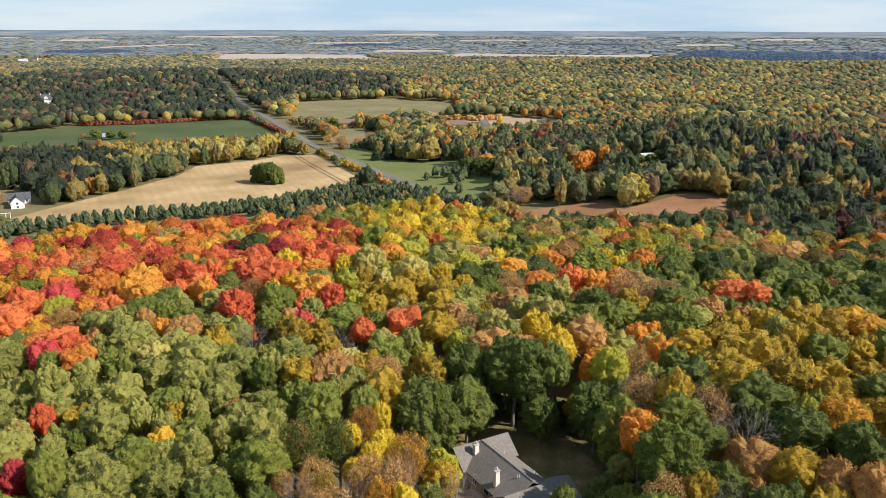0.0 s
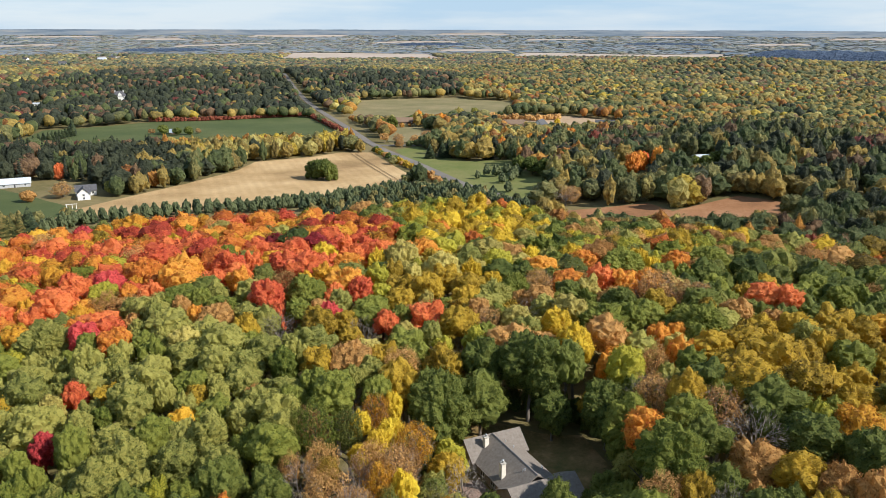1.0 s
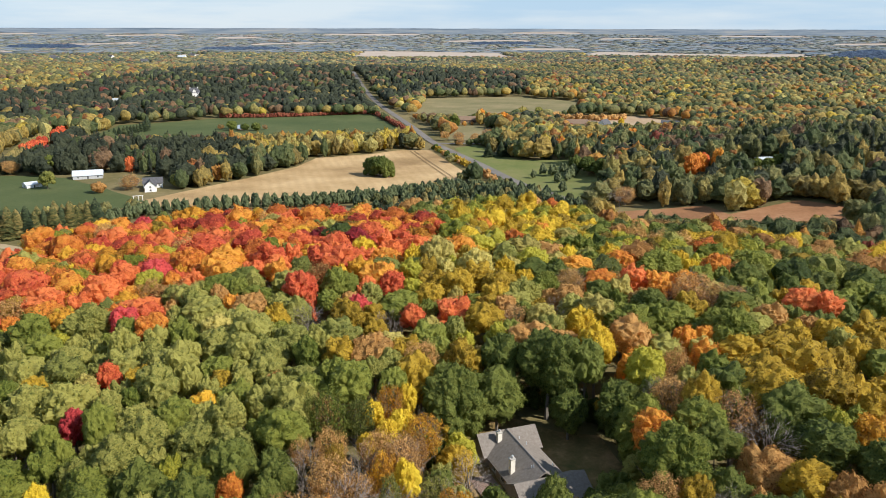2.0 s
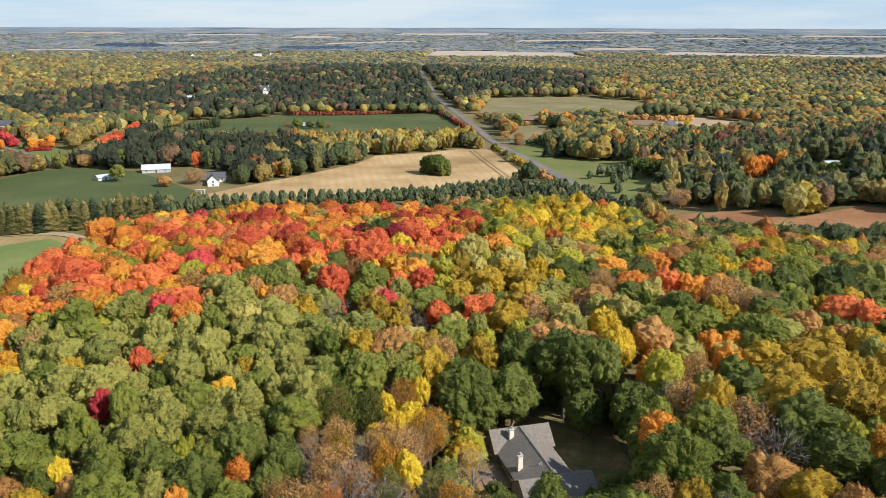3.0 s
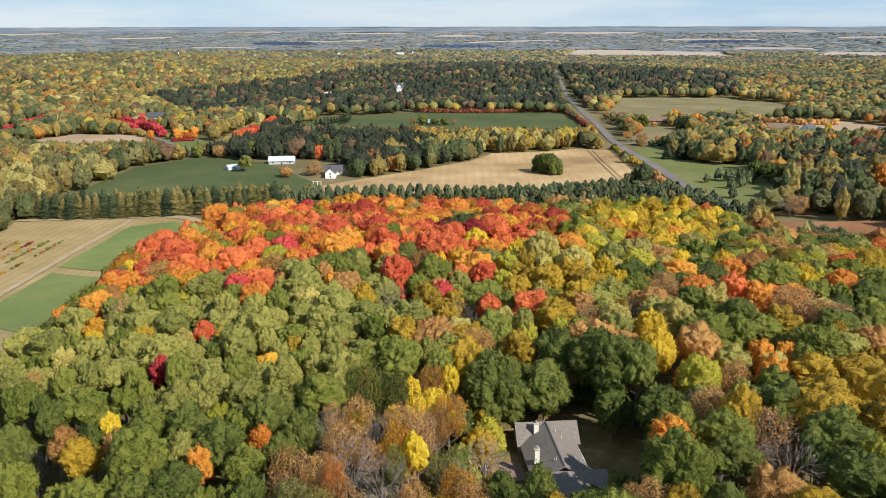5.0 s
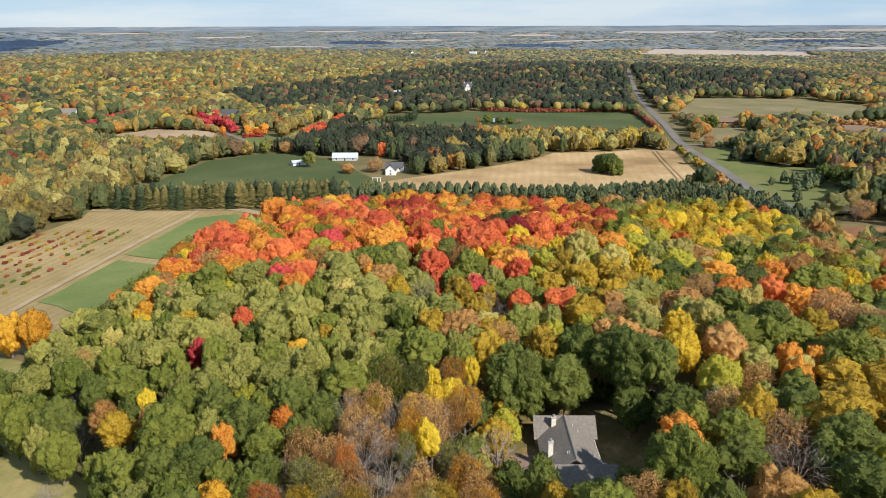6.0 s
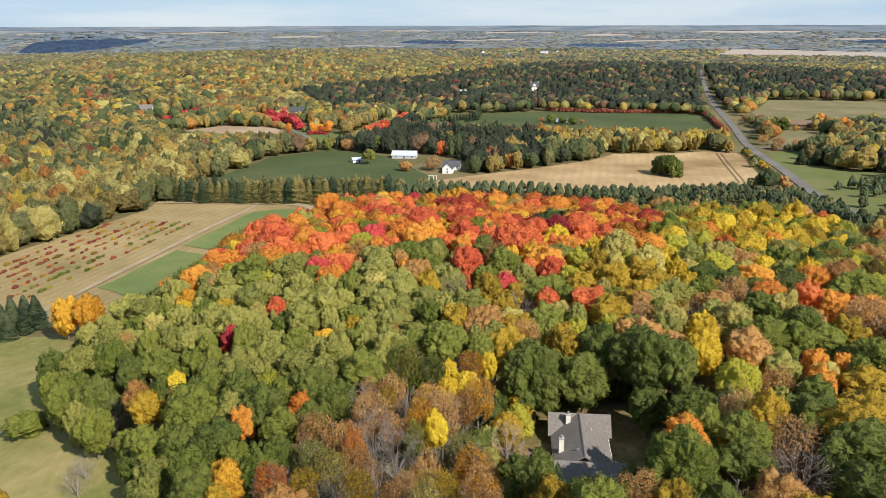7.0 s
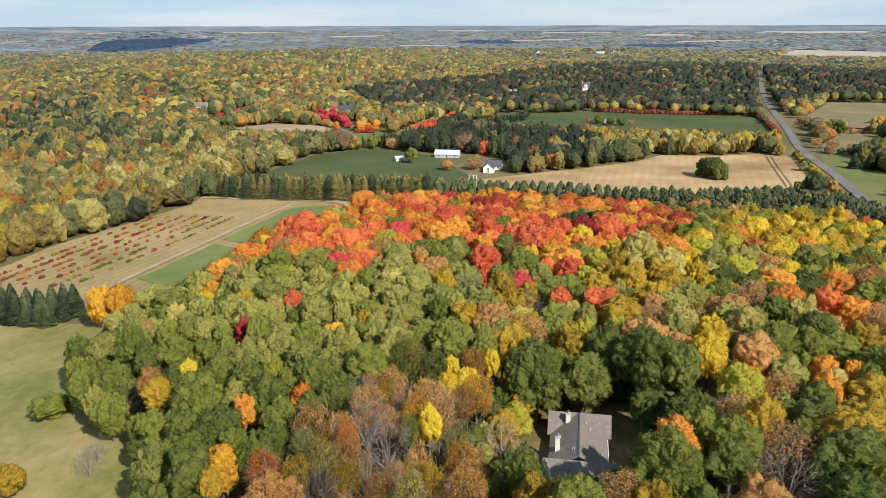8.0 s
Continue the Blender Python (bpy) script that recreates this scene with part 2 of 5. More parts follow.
def mesh_object(name, V, F, mats, idx=None, smooth=True):
    """One mesh from arrays: V (n, 3), F (m, 3) triangles or (m, 4) quads."""
    V, F = np.asarray(V, np.float32), np.asarray(F, np.int32)
    k = F.shape[1]
    me = bpy.data.meshes.new(name)
    me.vertices.add(len(V))
    me.vertices.foreach_set("co", V.ravel())
    me.loops.add(F.size)
    me.loops.foreach_set("vertex_index", F.ravel())
    me.polygons.add(len(F))
    me.polygons.foreach_set("loop_start", np.arange(len(F), dtype=np.int32) * k)
    if idx is not None:
        me.polygons.foreach_set("material_index", np.asarray(idx, np.int32))
    me.polygons.foreach_set("use_smooth", np.full(len(F), smooth))
    for m in mats:
        me.materials.append(m)
    me.update(calc_edges=True)
    me.validate()
    return me


def part(name, bm, material, parent, label=""):
    me = bpy.data.meshes.new(name)
    bm.to_mesh(me)
    bm.free()
    me.materials.append(material)
    ob = new(name, me)
    ob.parent = parent
    if label:
        tagged(ob, label)
    return ob


def inside(poly, x, y):
    """Which of the points lie in the polygon."""
    x, y = np.asarray(x, float), np.asarray(y, float)
    c = np.zeros(x.shape, bool)
    px, py = poly[-1]
    for qx, qy in poly:
        s = ((qy > y) != (py > y)) & (x < (px - qx) * (y - qy) / (py - qy + 1e-12) + qx)
        c ^= s
        px, py = qx, qy
    return c


def sheet(name, poly, mat, lift=0.15, step=14.0, wobble=1.2):
    """A field: a polygon of the plan laid on the land, with slightly uneven edges."""
    from mathutils.geometry import tessellate_polygon
    bm = bmesh.new()
    vs = [bm.verts.new((x, y, 0)) for x, y in poly]
    for a, b, c in tessellate_polygon([[Vector((x, y, 0)) for x, y in poly]]):
        bm.faces.new((vs[a], vs[b], vs[c]))
    for _ in range(6):
        es = [e for e in bm.edges if e.calc_length() > step]
        if not es:
            break
        bmesh.ops.subdivide_edges(bm, edges=es, cuts=1)
        bmesh.ops.triangulate(bm, faces=[f for f in bm.faces if len(f.verts) > 3])
    edge = {v for e in bm.edges if e.is_boundary for v in e.verts}
    for v in bm.verts:
        if v in edge:
            k = noise.noise_vector((v.co.x * 0.06, v.co.y * 0.06, 3.1)) * wobble
            v.co.x += k.x
            v.co.y += k.y
        v.co.z = h(v.co.x, v.co.y) + lift
    bmesh.ops.recalc_face_normals(bm, faces=bm.faces)
    for f in bm.faces:
        f.smooth = True
        if f.normal.z < 0:
            f.normal_flip()
    me = bpy.data.meshes.new(name)
    bm.to_mesh(me)
    bm.free()
    me.materials.append(mat)
    return new(name, me)


def ribbon(name, line, width, mat, lift=0.2, step=8.0):
    """A road along a line of the plan, smoothed."""
    pts = [Vector((x, y, 0)) for x, y in line]
    out = []
    for i in range(len(pts) - 1):
        p0, p1, p2, p3 = pts[max(i - 1, 0)], pts[i], pts[i + 1], pts[min(i + 2, len(pts) - 1)]
        n_ = max(2, int((p2 - p1).length / step))
        for k in range(n_):
            t = k / n_
            out.append(0.5 * (2 * p1 + (p2 - p0) * t + (2 * p0 - 5 * p1 + 4 * p2 - p3) * t * t + (3 * p1 - p0 - 3 * p2 + p3) * t ** 3))
    out.append(pts[-1])
    V, F = [], []
    for i, p in enumerate(out):
        d = (out[min(i + 1, len(out) - 1)] - out[max(i - 1, 0)]).normalized()
        s = Vector((d.y, -d.x, 0)) * width / 2
        for q in (p - s, p + s):
            V.append((q.x, q.y, h(q.x, q.y) + lift))
        if i:
            k = 2 * i
            F.append((k - 2, k - 1, k + 1, k))
    ob = new(name, mesh_object(name, V, F, [mat]))
    return ob


# ---- ground ----
def build_ground():
    rad = [0.0] + list(np.geomspace(12, 4930, 120))
    na = 260
    V, F = [(40.0, 0.0, h(40, 0))], []
    ang = np.arange(na) / na * 2 * math.pi
    for r in rad[1:]:
        x, y = 40 + r * np.sin(ang), r * np.cos(ang)
        V += list(zip(x, y, gz(x, y)))
    for i in range(na):
        F.append((0, 1 + (i + 1) % na, 1 + i, 0))
    for k in range(len(rad) - 2):
        a, b = 1 + k * na, 1 + (k + 1) * na
        for i in range(na):
            j = (i + 1) % na
            F.append((a + i, a + j, b + j, b + i))
    tri = [(f[0], f[1], f[2]) for f in F[:na]]
    quads = np.array(F[na:])
    T = np.concatenate([np.array(tri), quads[:, [0, 1, 2]], quads[:, [0, 2, 3]]])
    ob = new("ground", mesh_object("ground", V, T, [SOIL]))
    return tagged(ob, "rolling wooded land with leaf-strewn brown soil", "ground", kind="structure")


build_ground()

F_LAWN = [(-210, 113), (-168, 126), (-132, 122), (-116, 104), (-97, 92), (-78, 88), (-60, 84), (-40, 74), (-15, 40), (-90, 20), (-230, 40)]
F_ORCHARD = [(-262, 118), (-294, 170), (-321, 264), (-336, 281), (-299, 307), (-258, 328), (-215, 300), (-190, 240), (-160, 180), (-165, 145), (-195, 132), (-215, 128)]
F_CROP_A = [(-241, 228), (-254, 262), (-268, 296), (-255, 314), (-215, 296), (-195, 245), (-210, 231)]
F_CROP_B = [(-213, 168), (-225, 196), (-236, 221), (-205, 224), (-165, 185), (-170, 160), (-198, 166)]
F_PASTURE = [(-369, 350), (-403, 432), (-391, 485), (-356, 492), (-329, 488), (-283, 460), (-236, 428), (-241, 405), (-301, 365), (-340, 330)]
F_CORN = [(-242, 424), (-222, 477), (-207, 511), (-190, 560), (-188, 604), (-150, 632), (-132, 657), (-106, 660), (-56, 546), (-70, 512), (-110, 470), (-175, 425), (-225, 402)]
F_GREEN = [(-430, 660), (-460, 770), (-434, 792), (-382, 855), (-228, 926), (-150, 775), (-172, 740), (-227, 715), (-330, 680)]
F_BROWN_W = [(-600, 470), (-592, 545), (-537, 562), (-498, 545), (-460, 508), (-492, 488), (-531, 470)]
F_LAWN_W = [(-510, 555), (-479, 554), (-453, 574), (-415, 520), (-430, 495), (-461, 510)]
F_LAWN_E = [(-88, 676), (-69, 700), (-48, 640), (-22, 612), (12, 612), (14, 570), (38, 522), (32, 492), (18, 462), (1, 478), (-15, 509), (-42, 568), (-70, 626)]
F_RUSSET = [(34, 398), (38, 434), (88, 442), (98, 424), (138, 446), (160, 430), (150, 400), (106, 390)]
F_MEADOW = [(-175, 915), (-200, 1118), (-68, 1170), (20, 1125), (0, 975), (-124, 905)]
F_MEADOW_E = [(-121, 830), (-87, 842), (-55, 795), (-75, 715), (-99, 715)]
F_EARTH = [(-18, 935), (20, 948), (77, 969), (142, 908), (125, 860), (78, 822), (0, 870)]
F_FIELD_R = [(150, 330), (215, 345), (260, 320), (220, 290), (165, 300)]
FIELDS = [
    ("field", F_LAWN, LAWN, "mown yellowish lawn beside the wood"),
    ("field", F_ORCHARD, ORCHARD, "dry orchard grassland with faint planting rows"),
    ("field", F_PASTURE, PASTURE, "green pasture in front of the farmstead"),
    ("field", F_CORN, CORN, "ripe tan corn field with drill rows"),
    ("field", F_GREEN, PASTURE, "even green pasture framed by red hedges"),
    ("field", F_BROWN_W, EARTH, "bare tan field among the woods"),
    ("field", F_LAWN_W, LAWN_GREEN, "rough green lawn around the far drive"),
    ("field", F_EARTH, EARTH, "bare pinkish earth around new houses"),
    ("field", F_LAWN_E, LAWN_GREEN, "green lawn beside the country road"),
    ("field", F_RUSSET, RUSSET, "russet sedge clearing below the wood"),
    ("field", F_MEADOW, DRY, "dry grey-green meadow by the road"),
    ("field", F_MEADOW_E, DRY, "dry meadow with scattered houses"),
    ("field", F_FIELD_R, DRY, "small dry meadow at the wood's edge"),
]
for nm, poly, mat, lab in FIELDS:
    tagged(sheet(nm, poly, mat), lab, "field", kind="structure")
tagged(sheet("field", F_CROP_A, CROP_GREEN, 0.35), "bright green crop strip beside a dirt track", "field", kind="structure")
tagged(sheet("field", F_CROP_B, CROP_GREEN, 0.35), "bright green crop strip at the wood's edge", "field", kind="structure")
ROAD = [(14, 462), (-10, 500), (-22, 520), (-60, 602), (-110, 702), (-162, 833), (-218, 968), (-277, 1113), (-360, 1330), (-450, 1600)]
tagged(ribbon("road", ROAD, 7.2, ASPHALT, 0.45), "worn grey asphalt country road", "road", kind="structure")
tagged(ribbon("road", [(-110, 702), (-60, 706), (-10, 720), (40, 780)], 6.0, ASPHALT, 0.4), "grey asphalt side road", "road", kind="structure")
tagged(ribbon("track", [(-203, 140), (-216, 165), (-238, 212), (-256, 252), (-272, 292), (-280, 309)], 3.0, DIRT, 0.5), "pale dirt track between the crops", "track", kind="structure")
tagged(ribbon("track", [(-334, 280), (-297, 303), (-260, 323), (-225, 312)], 6.0, DIRT, 0.48), "pale dirt headland track", "track", kind="structure")
tagged(ribbon("track", [(-540, 572), (-527, 567), (-486, 545), (-464, 533), (-444, 518), (-438, 507), (-427, 491), (-420, 470)], 4.6, ASPHALT, 0.5), "grey winding drive across the far lawn", "drive", kind="structure")
RUT = earth_mat("bare_wheel_rut", [(0.3, (0.12, 0.08, 0.045)), (0.5, (0.17, 0.115, 0.065)), (0.7, (0.23, 0.16, 0.095))], 0.2, 1.2, 0.3)
for off in (0, 3.2):
    tagged(ribbon("track", [(-118 - off, 652 - off * 0.4), (-98 - off, 606 - off * 0.4), (-72 - off, 548 - off * 0.4), (-66 - off, 534 - off * 0.4)], 0.6, RUT, 0.55), "dark wheel rut along the corn stubble", "track", kind="structure")
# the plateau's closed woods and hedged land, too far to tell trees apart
# the blue-grey of the distance haze is part of these stops
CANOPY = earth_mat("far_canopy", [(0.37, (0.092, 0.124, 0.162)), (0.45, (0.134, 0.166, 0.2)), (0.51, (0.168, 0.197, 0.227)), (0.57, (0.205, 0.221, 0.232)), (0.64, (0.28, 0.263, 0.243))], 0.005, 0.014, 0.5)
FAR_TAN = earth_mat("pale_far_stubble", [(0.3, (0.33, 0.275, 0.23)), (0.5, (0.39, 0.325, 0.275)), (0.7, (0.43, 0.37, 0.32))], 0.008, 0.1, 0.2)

# far fields on the plateau: bearing, distance, width, depth
FAR_FIELDS = []
for az, r, w, dep in [(-11, 2600, 520, 380), (-3, 3000, 300, 150), (7, 2700, 720, 330), (-20, 3400, 420, 150), (-7, 3600, 420, 170), (3, 3800, 360, 150), (-33, 3500, 380, 150), (17, 3600, 260, 170), (-45, 3800, 300, 150), (-28, 2620, 190, 130), (11, 4150, 420, 170), (-15, 4200, 520, 180), (-30, 4100, 380, 160), (-52, 4200, 380, 160), (-40, 2950, 260, 110), (-24, 3900, 240, 170), (22, 4100, 300, 170), (-38, 4300, 300, 170), (-3, 4400, 400, 180), (-61, 4200, 300, 150)]:
    a = radians(az)
    c, s = math.cos(a), math.sin(a)
    q = [(-w / 2, -dep / 2), (w / 2, -dep / 2 + 20), (w / 2 - 40, dep / 2), (-w / 2 + 30, dep / 2 - 10)]
    FAR_FIELDS.append([(40 + s * (r + v) + c * u, c * (r + v) - s * u) for u, v in q])


def build_canopy():
    az = np.radians(np.linspace(-76, 34, 460))
    rad = np.geomspace(2350, 4900, 90)
    A, R = np.meshgrid(az, rad)
    x, y = 40 + R * np.sin(A), R * np.cos(A)
    k = np.array([noise.noise((u * 0.02, v * 0.02, 0.3)) + 0.6 * noise.noise((u * 0.006, v * 0.006, 4.0)) for u, v in zip(x.ravel(), y.ravel())])
    z = gz(x, y).ravel() + np.clip((R.ravel() - 2350) / 150, 0, 1) * 4.5 - 1.2 + np.clip(k, -0.6, 0.9) * 1.6
    n_ = len(az)
    i = (np.arange(len(rad) - 1)[:, None] * n_ + np.arange(n_ - 1)[None]).ravel()
    F = np.stack([i, i + 1, i + n_ + 1, i + n_], 1)
    X, Y = x.ravel(), y.ravel()
    cx, cy = X[F].mean(axis=1), Y[F].mean(axis=1)
    clear = np.zeros(len(F), bool)
    for poly in FAR_FIELDS:
        clear |= inside(poly, cx, cy)
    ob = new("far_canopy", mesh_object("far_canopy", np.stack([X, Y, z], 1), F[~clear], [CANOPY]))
    tagged(ob, "woods and hedged land towards the horizon, haze-blue in colour", "woods", kind="stuff")


build_canopy()
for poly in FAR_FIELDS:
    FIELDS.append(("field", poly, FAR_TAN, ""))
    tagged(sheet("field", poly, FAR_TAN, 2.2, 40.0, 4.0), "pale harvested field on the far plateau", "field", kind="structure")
_a = [radians(v) for v in (-73, -69, -65.5, -65.5, -69, -73)]
F_RIVER = [(40 + r * math.sin(a), r * math.cos(a)) for a, r in zip(_a, (3150, 3180, 3330, 3460, 3420, 3480))]
FIELDS.append(("water", F_RIVER, WATER_M, ""))
tagged(sheet("water", F_RIVER, WATER_M, 4.5, 80.0, 10.0), "blue river in the far valley", "river", kind="structure")


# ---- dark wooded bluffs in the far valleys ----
# dark leaf colour with the blue of far haze mixed in
BLUFF = leaf_mat("hazed_bluff_woods", (0.024, 0.045, 0.088), (0.036, 0.064, 0.118), (0.055, 0.085, 0.14), 0.05, 0.06)


def bluff(az, r, length, depth, z0, top, label):
    """A long wooded bluff, steep to the front, with an uneven crest."""
    a = radians(az)
    nu, nv = 90, 16
    V, F = [], []
    for j in range(nv):
        v = j / (nv - 1) * 2 - 1
        for i in range(nu):
            u = i / (nu - 1) * 2 - 1
            env = max(0.0, 1 - abs(u) ** 7) * max(0.0, 1 - v * v) ** 0.6
            q = noise.noise((u * 9, v * 2.0, az)) * 0.10 + noise.noise((u * 26, v * 7, az + 3)) * 0.09
            s, d = u * length / 2, r + v * depth / 2
            V.append((40 + math.sin(a) * d + math.cos(a) * s, math.cos(a) * d - math.sin(a) * s, z0 - 6 + (top - z0 + 6) * env * (1 + q)))
    for j in range(nv - 1):
        for i in range(nu - 1):
            k = j * nu + i
            F.append((k, k + 1, k + nu + 1, k + nu))
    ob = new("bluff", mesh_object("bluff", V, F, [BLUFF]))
    tagged(ob, label, "hill", kind="structure")


bluff(-57.6, 3560, 640, 260, -14, 24, "dark wooded bluff above the far river, haze blue in its colour")
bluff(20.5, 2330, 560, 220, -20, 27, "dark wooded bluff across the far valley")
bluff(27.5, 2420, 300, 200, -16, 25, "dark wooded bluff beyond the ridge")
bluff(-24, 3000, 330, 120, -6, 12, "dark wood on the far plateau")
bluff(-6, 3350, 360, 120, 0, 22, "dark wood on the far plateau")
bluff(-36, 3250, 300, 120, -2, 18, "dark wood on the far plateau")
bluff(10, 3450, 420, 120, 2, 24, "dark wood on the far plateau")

# ---- buildings ----
SHINGLE = plain_mat("grey_brown_shingle", (0.135, 0.115, 0.10), (0.215, 0.19, 0.168), 0.85, 1.6, 0.0, 0.5)
DARK_ROOF = plain_mat("dark_roof", (0.05, 0.052, 0.06), (0.10, 0.10, 0.11), 0.8, 1.0)
PALE_METAL = plain_mat("pale_metal_roof", (0.46, 0.50, 0.56), (0.60, 0.64, 0.69), 0.5, 0.4, 0.1)
WHITE = plain_mat("white_siding", (0.66, 0.66, 0.64), (0.80, 0.80, 0.78), 0.7, 0.8)
# white siding greyed to stand for cloud shade on the barn wall
SHADED_SIDING = plain_mat("shaded_white_siding", (0.38, 0.39, 0.40), (0.50, 0.51, 0.52), 0.7, 0.8)
CREAM = plain_mat("cream_stucco", (0.62, 0.58, 0.50), (0.76, 0.72, 0.64), 0.8, 1.5)
TAUPE = plain_mat("taupe_siding", (0.26, 0.22, 0.18), (0.36, 0.31, 0.26), 0.8, 1.0)
BROWN_WALL = plain_mat("brown_siding", (0.14, 0.09, 0.06), (0.22, 0.15, 0.10), 0.8, 1.0)
DECKING = plain_mat("weathered_deck", (0.17, 0.11, 0.09), (0.27, 0.19, 0.155), 0.8, 2.0)
CONCRETE = plain_mat("concrete", (0.33, 0.31, 0.28), (0.46, 0.44, 0.40), 0.85, 1.2)
STEEL = plain_mat("galvanised_steel", (0.42, 0.43, 0.44), (0.58, 0.59, 0.6), 0.35, 3.0, 0.9)
GLASS, _n, _l, _b = node_mat("window_glass")
_b.inputs["Base Color"].default_value, _b.inputs["Roughness"].default_value = (0.03, 0.04, 0.05, 1), 0.08


def box(bm, x0, x1, y0, y1, z0, z1):
    v = [bm.verts.new(p) for p in ((x0, y0, z0), (x1, y0, z0), (x1, y1, z0), (x0, y1, z0), (x0, y0, z1), (x1, y0, z1), (x1, y1, z1), (x0, y1, z1))]
    for f in ((0, 3, 2, 1), (4, 5, 6, 7), (0, 1, 5, 4), (1, 2, 6, 5), (2, 3, 7, 6), (3, 0, 4, 7)):
        bm.faces.new([v[i] for i in f])


def gable_wall(bm, x0, x1, y0, y1, z0, z1, z2, axis="x"):
    """Walls with gables: a prism whose ridge runs along the axis."""
    if axis == "x":
        m = (y0 + y1) / 2
        prof = [(y0, z0), (y1, z0), (y1, z1), (m, z2), (y0, z1)]
        ends = [[bm.verts.new((x, a, b)) for a, b in prof] for x in (x0, x1)]
    else:
        m = (x0 + x1) / 2
        prof = [(x0, z0), (x1, z0), (x1, z1), (m, z2), (x0, z1)]
        ends = [[bm.verts.new((a, y, b)) for a, b in prof] for y in (y0, y1)]
    bm.faces.new(ends[0])
    bm.faces.new(ends[1][::-1])
    for i in range(5):
        j = (i + 1) % 5
        bm.faces.new((ends[0][i], ends[1][i], ends[1][j], ends[0][j]))
    bmesh.ops.recalc_face_normals(bm, faces=bm.faces)


def gable_roof(bm, x0, x1, y0, y1, z1, z2, axis="x", thick=0.22):
    """Two slopes with thickness; eaves at z1, ridge at z2."""
    lo, hi = ((y0, y1) if axis == "x" else (x0, x1))
    m = (lo + hi) / 2
    prof = [(lo, z1), (m, z2), (hi, z1), (hi, z1 - thick), (m, z2 - thick), (lo, z1 - thick)]
    ends = []
    for e in ((x0, x1) if axis == "x" else (y0, y1)):
        ends.append([bm.verts.new((e, a, b) if axis == "x" else (a, e, b)) for a, b in prof])
    for k, s in ((0, 1), (1, -1)):
        for f in ((0, 1, 4, 5), (1, 2, 3, 4)):
            bm.faces.new([ends[k][i] for i in f][::s])
    for i in range(6):
        j = (i + 1) % 6
        bm.faces.new((ends[0][i], ends[1][i], ends[1][j], ends[0][j]))
    bmesh.ops.recalc_face_normals(bm, faces=bm.faces)


def add_window(parent, x, y, z, w, hh, side):
    """A window on a wall that faces the given side (x+, x-, y+, y-): frame, and pane under it."""
    s = 1 if side[1] == "+" else -1
    bm, bp = bmesh.new(), bmesh.new()
    t = 0.06
    for a0, a1, b0, b1 in ((-w / 2, w / 2, -hh / 2, -hh / 2 + t), (-w / 2, w / 2, hh / 2 - t, hh / 2), (-w / 2, -w / 2 + t, -hh / 2 + t, hh / 2 - t), (w / 2 - t, w / 2, -hh / 2 + t, hh / 2 - t), (-t / 2, t / 2, -hh / 2 + t, hh / 2 - t)):
        if side[0] == "x":
            box(bm, min(x, x + s * 0.08), max(x, x + s * 0.08), y + a0, y + a1, z + b0, z + b1)
        else:
            box(bm, x + a0, x + a1, min(y, y + s * 0.08), max(y, y + s * 0.08), z + b0, z + b1)
    if side[0] == "x":
        box(bp, min(x, x + s * 0.03), max(x, x + s * 0.03), y - w / 2 + t, y + w / 2 - t, z - hh / 2 + t, z + hh / 2 - t)
    else:
        box(bp, x - w / 2 + t, x + w / 2 - t, min(y, y + s * 0.03), max(y, y + s * 0.03), z - hh / 2 + t, z + hh / 2 - t)
    fr = part("window", bm, WHITE, parent, "white window frame")
    part("pane", bp, GLASS, fr)


def building(name, label, category, x, y, rz, w, d, wall_h, roof_h, wall, roof, storeys=1, windows=3, door=True, sink=1.0, group=""):
    """A gabled building, its ridge along its own x, standing on the land."""
    th = tagged(new(name), label, category, group)
    th.matrix_basis = pose(x, y, h(x, y), 0, 0, rz)
    bm = bmesh.new()
    gable_wall(bm, -w / 2, w / 2, -d / 2, d / 2, -sink, wall_h, wall_h + roof_h - 0.28, "x")
    part("wall", bm, wall, th)
    bm = bmesh.new()
    o = 0.5
    k = roof_h / (d / 2)
    gable_roof(bm, -w / 2 - o, w / 2 + o, -d / 2 - o, d / 2 + o, wall_h - o * k + 0.1, wall_h + roof_h + 0.1, "x")
    part("roof", bm, roof, th)
    sh = wall_h / storeys
    for s_ in range(storeys):
        for i in range(windows):
            px = -w / 2 + (i + 0.5 + 0.15 * (s_ % 2)) * w / windows
            for sd_ in ("y-", "y+"):
                if door and s_ == 0 and sd_ == "y-" and i == windows // 2:
                    continue
                add_window(th, px, (-d / 2 if sd_ == "y-" else d / 2), sh * (s_ + 0.55), 1.2, 1.35, sd_)
        add_window(th, w / 2, 0, sh * (s_ + 0.55), 1.2, 1.35, "x+")
        add_window(th, -w / 2, 0, sh * (s_ + 0.55), 1.2, 1.35, "x-")
    if door:
        bm = bmesh.new()
        px = -w / 2 + (windows // 2 + 0.5) * w / max(windows, 1)
        box(bm, px - 0.5, px + 0.5, -d / 2 - 0.06, -d / 2, 0, 2.05)
        part("door", bm, DARK_ROOF, th)
    return th


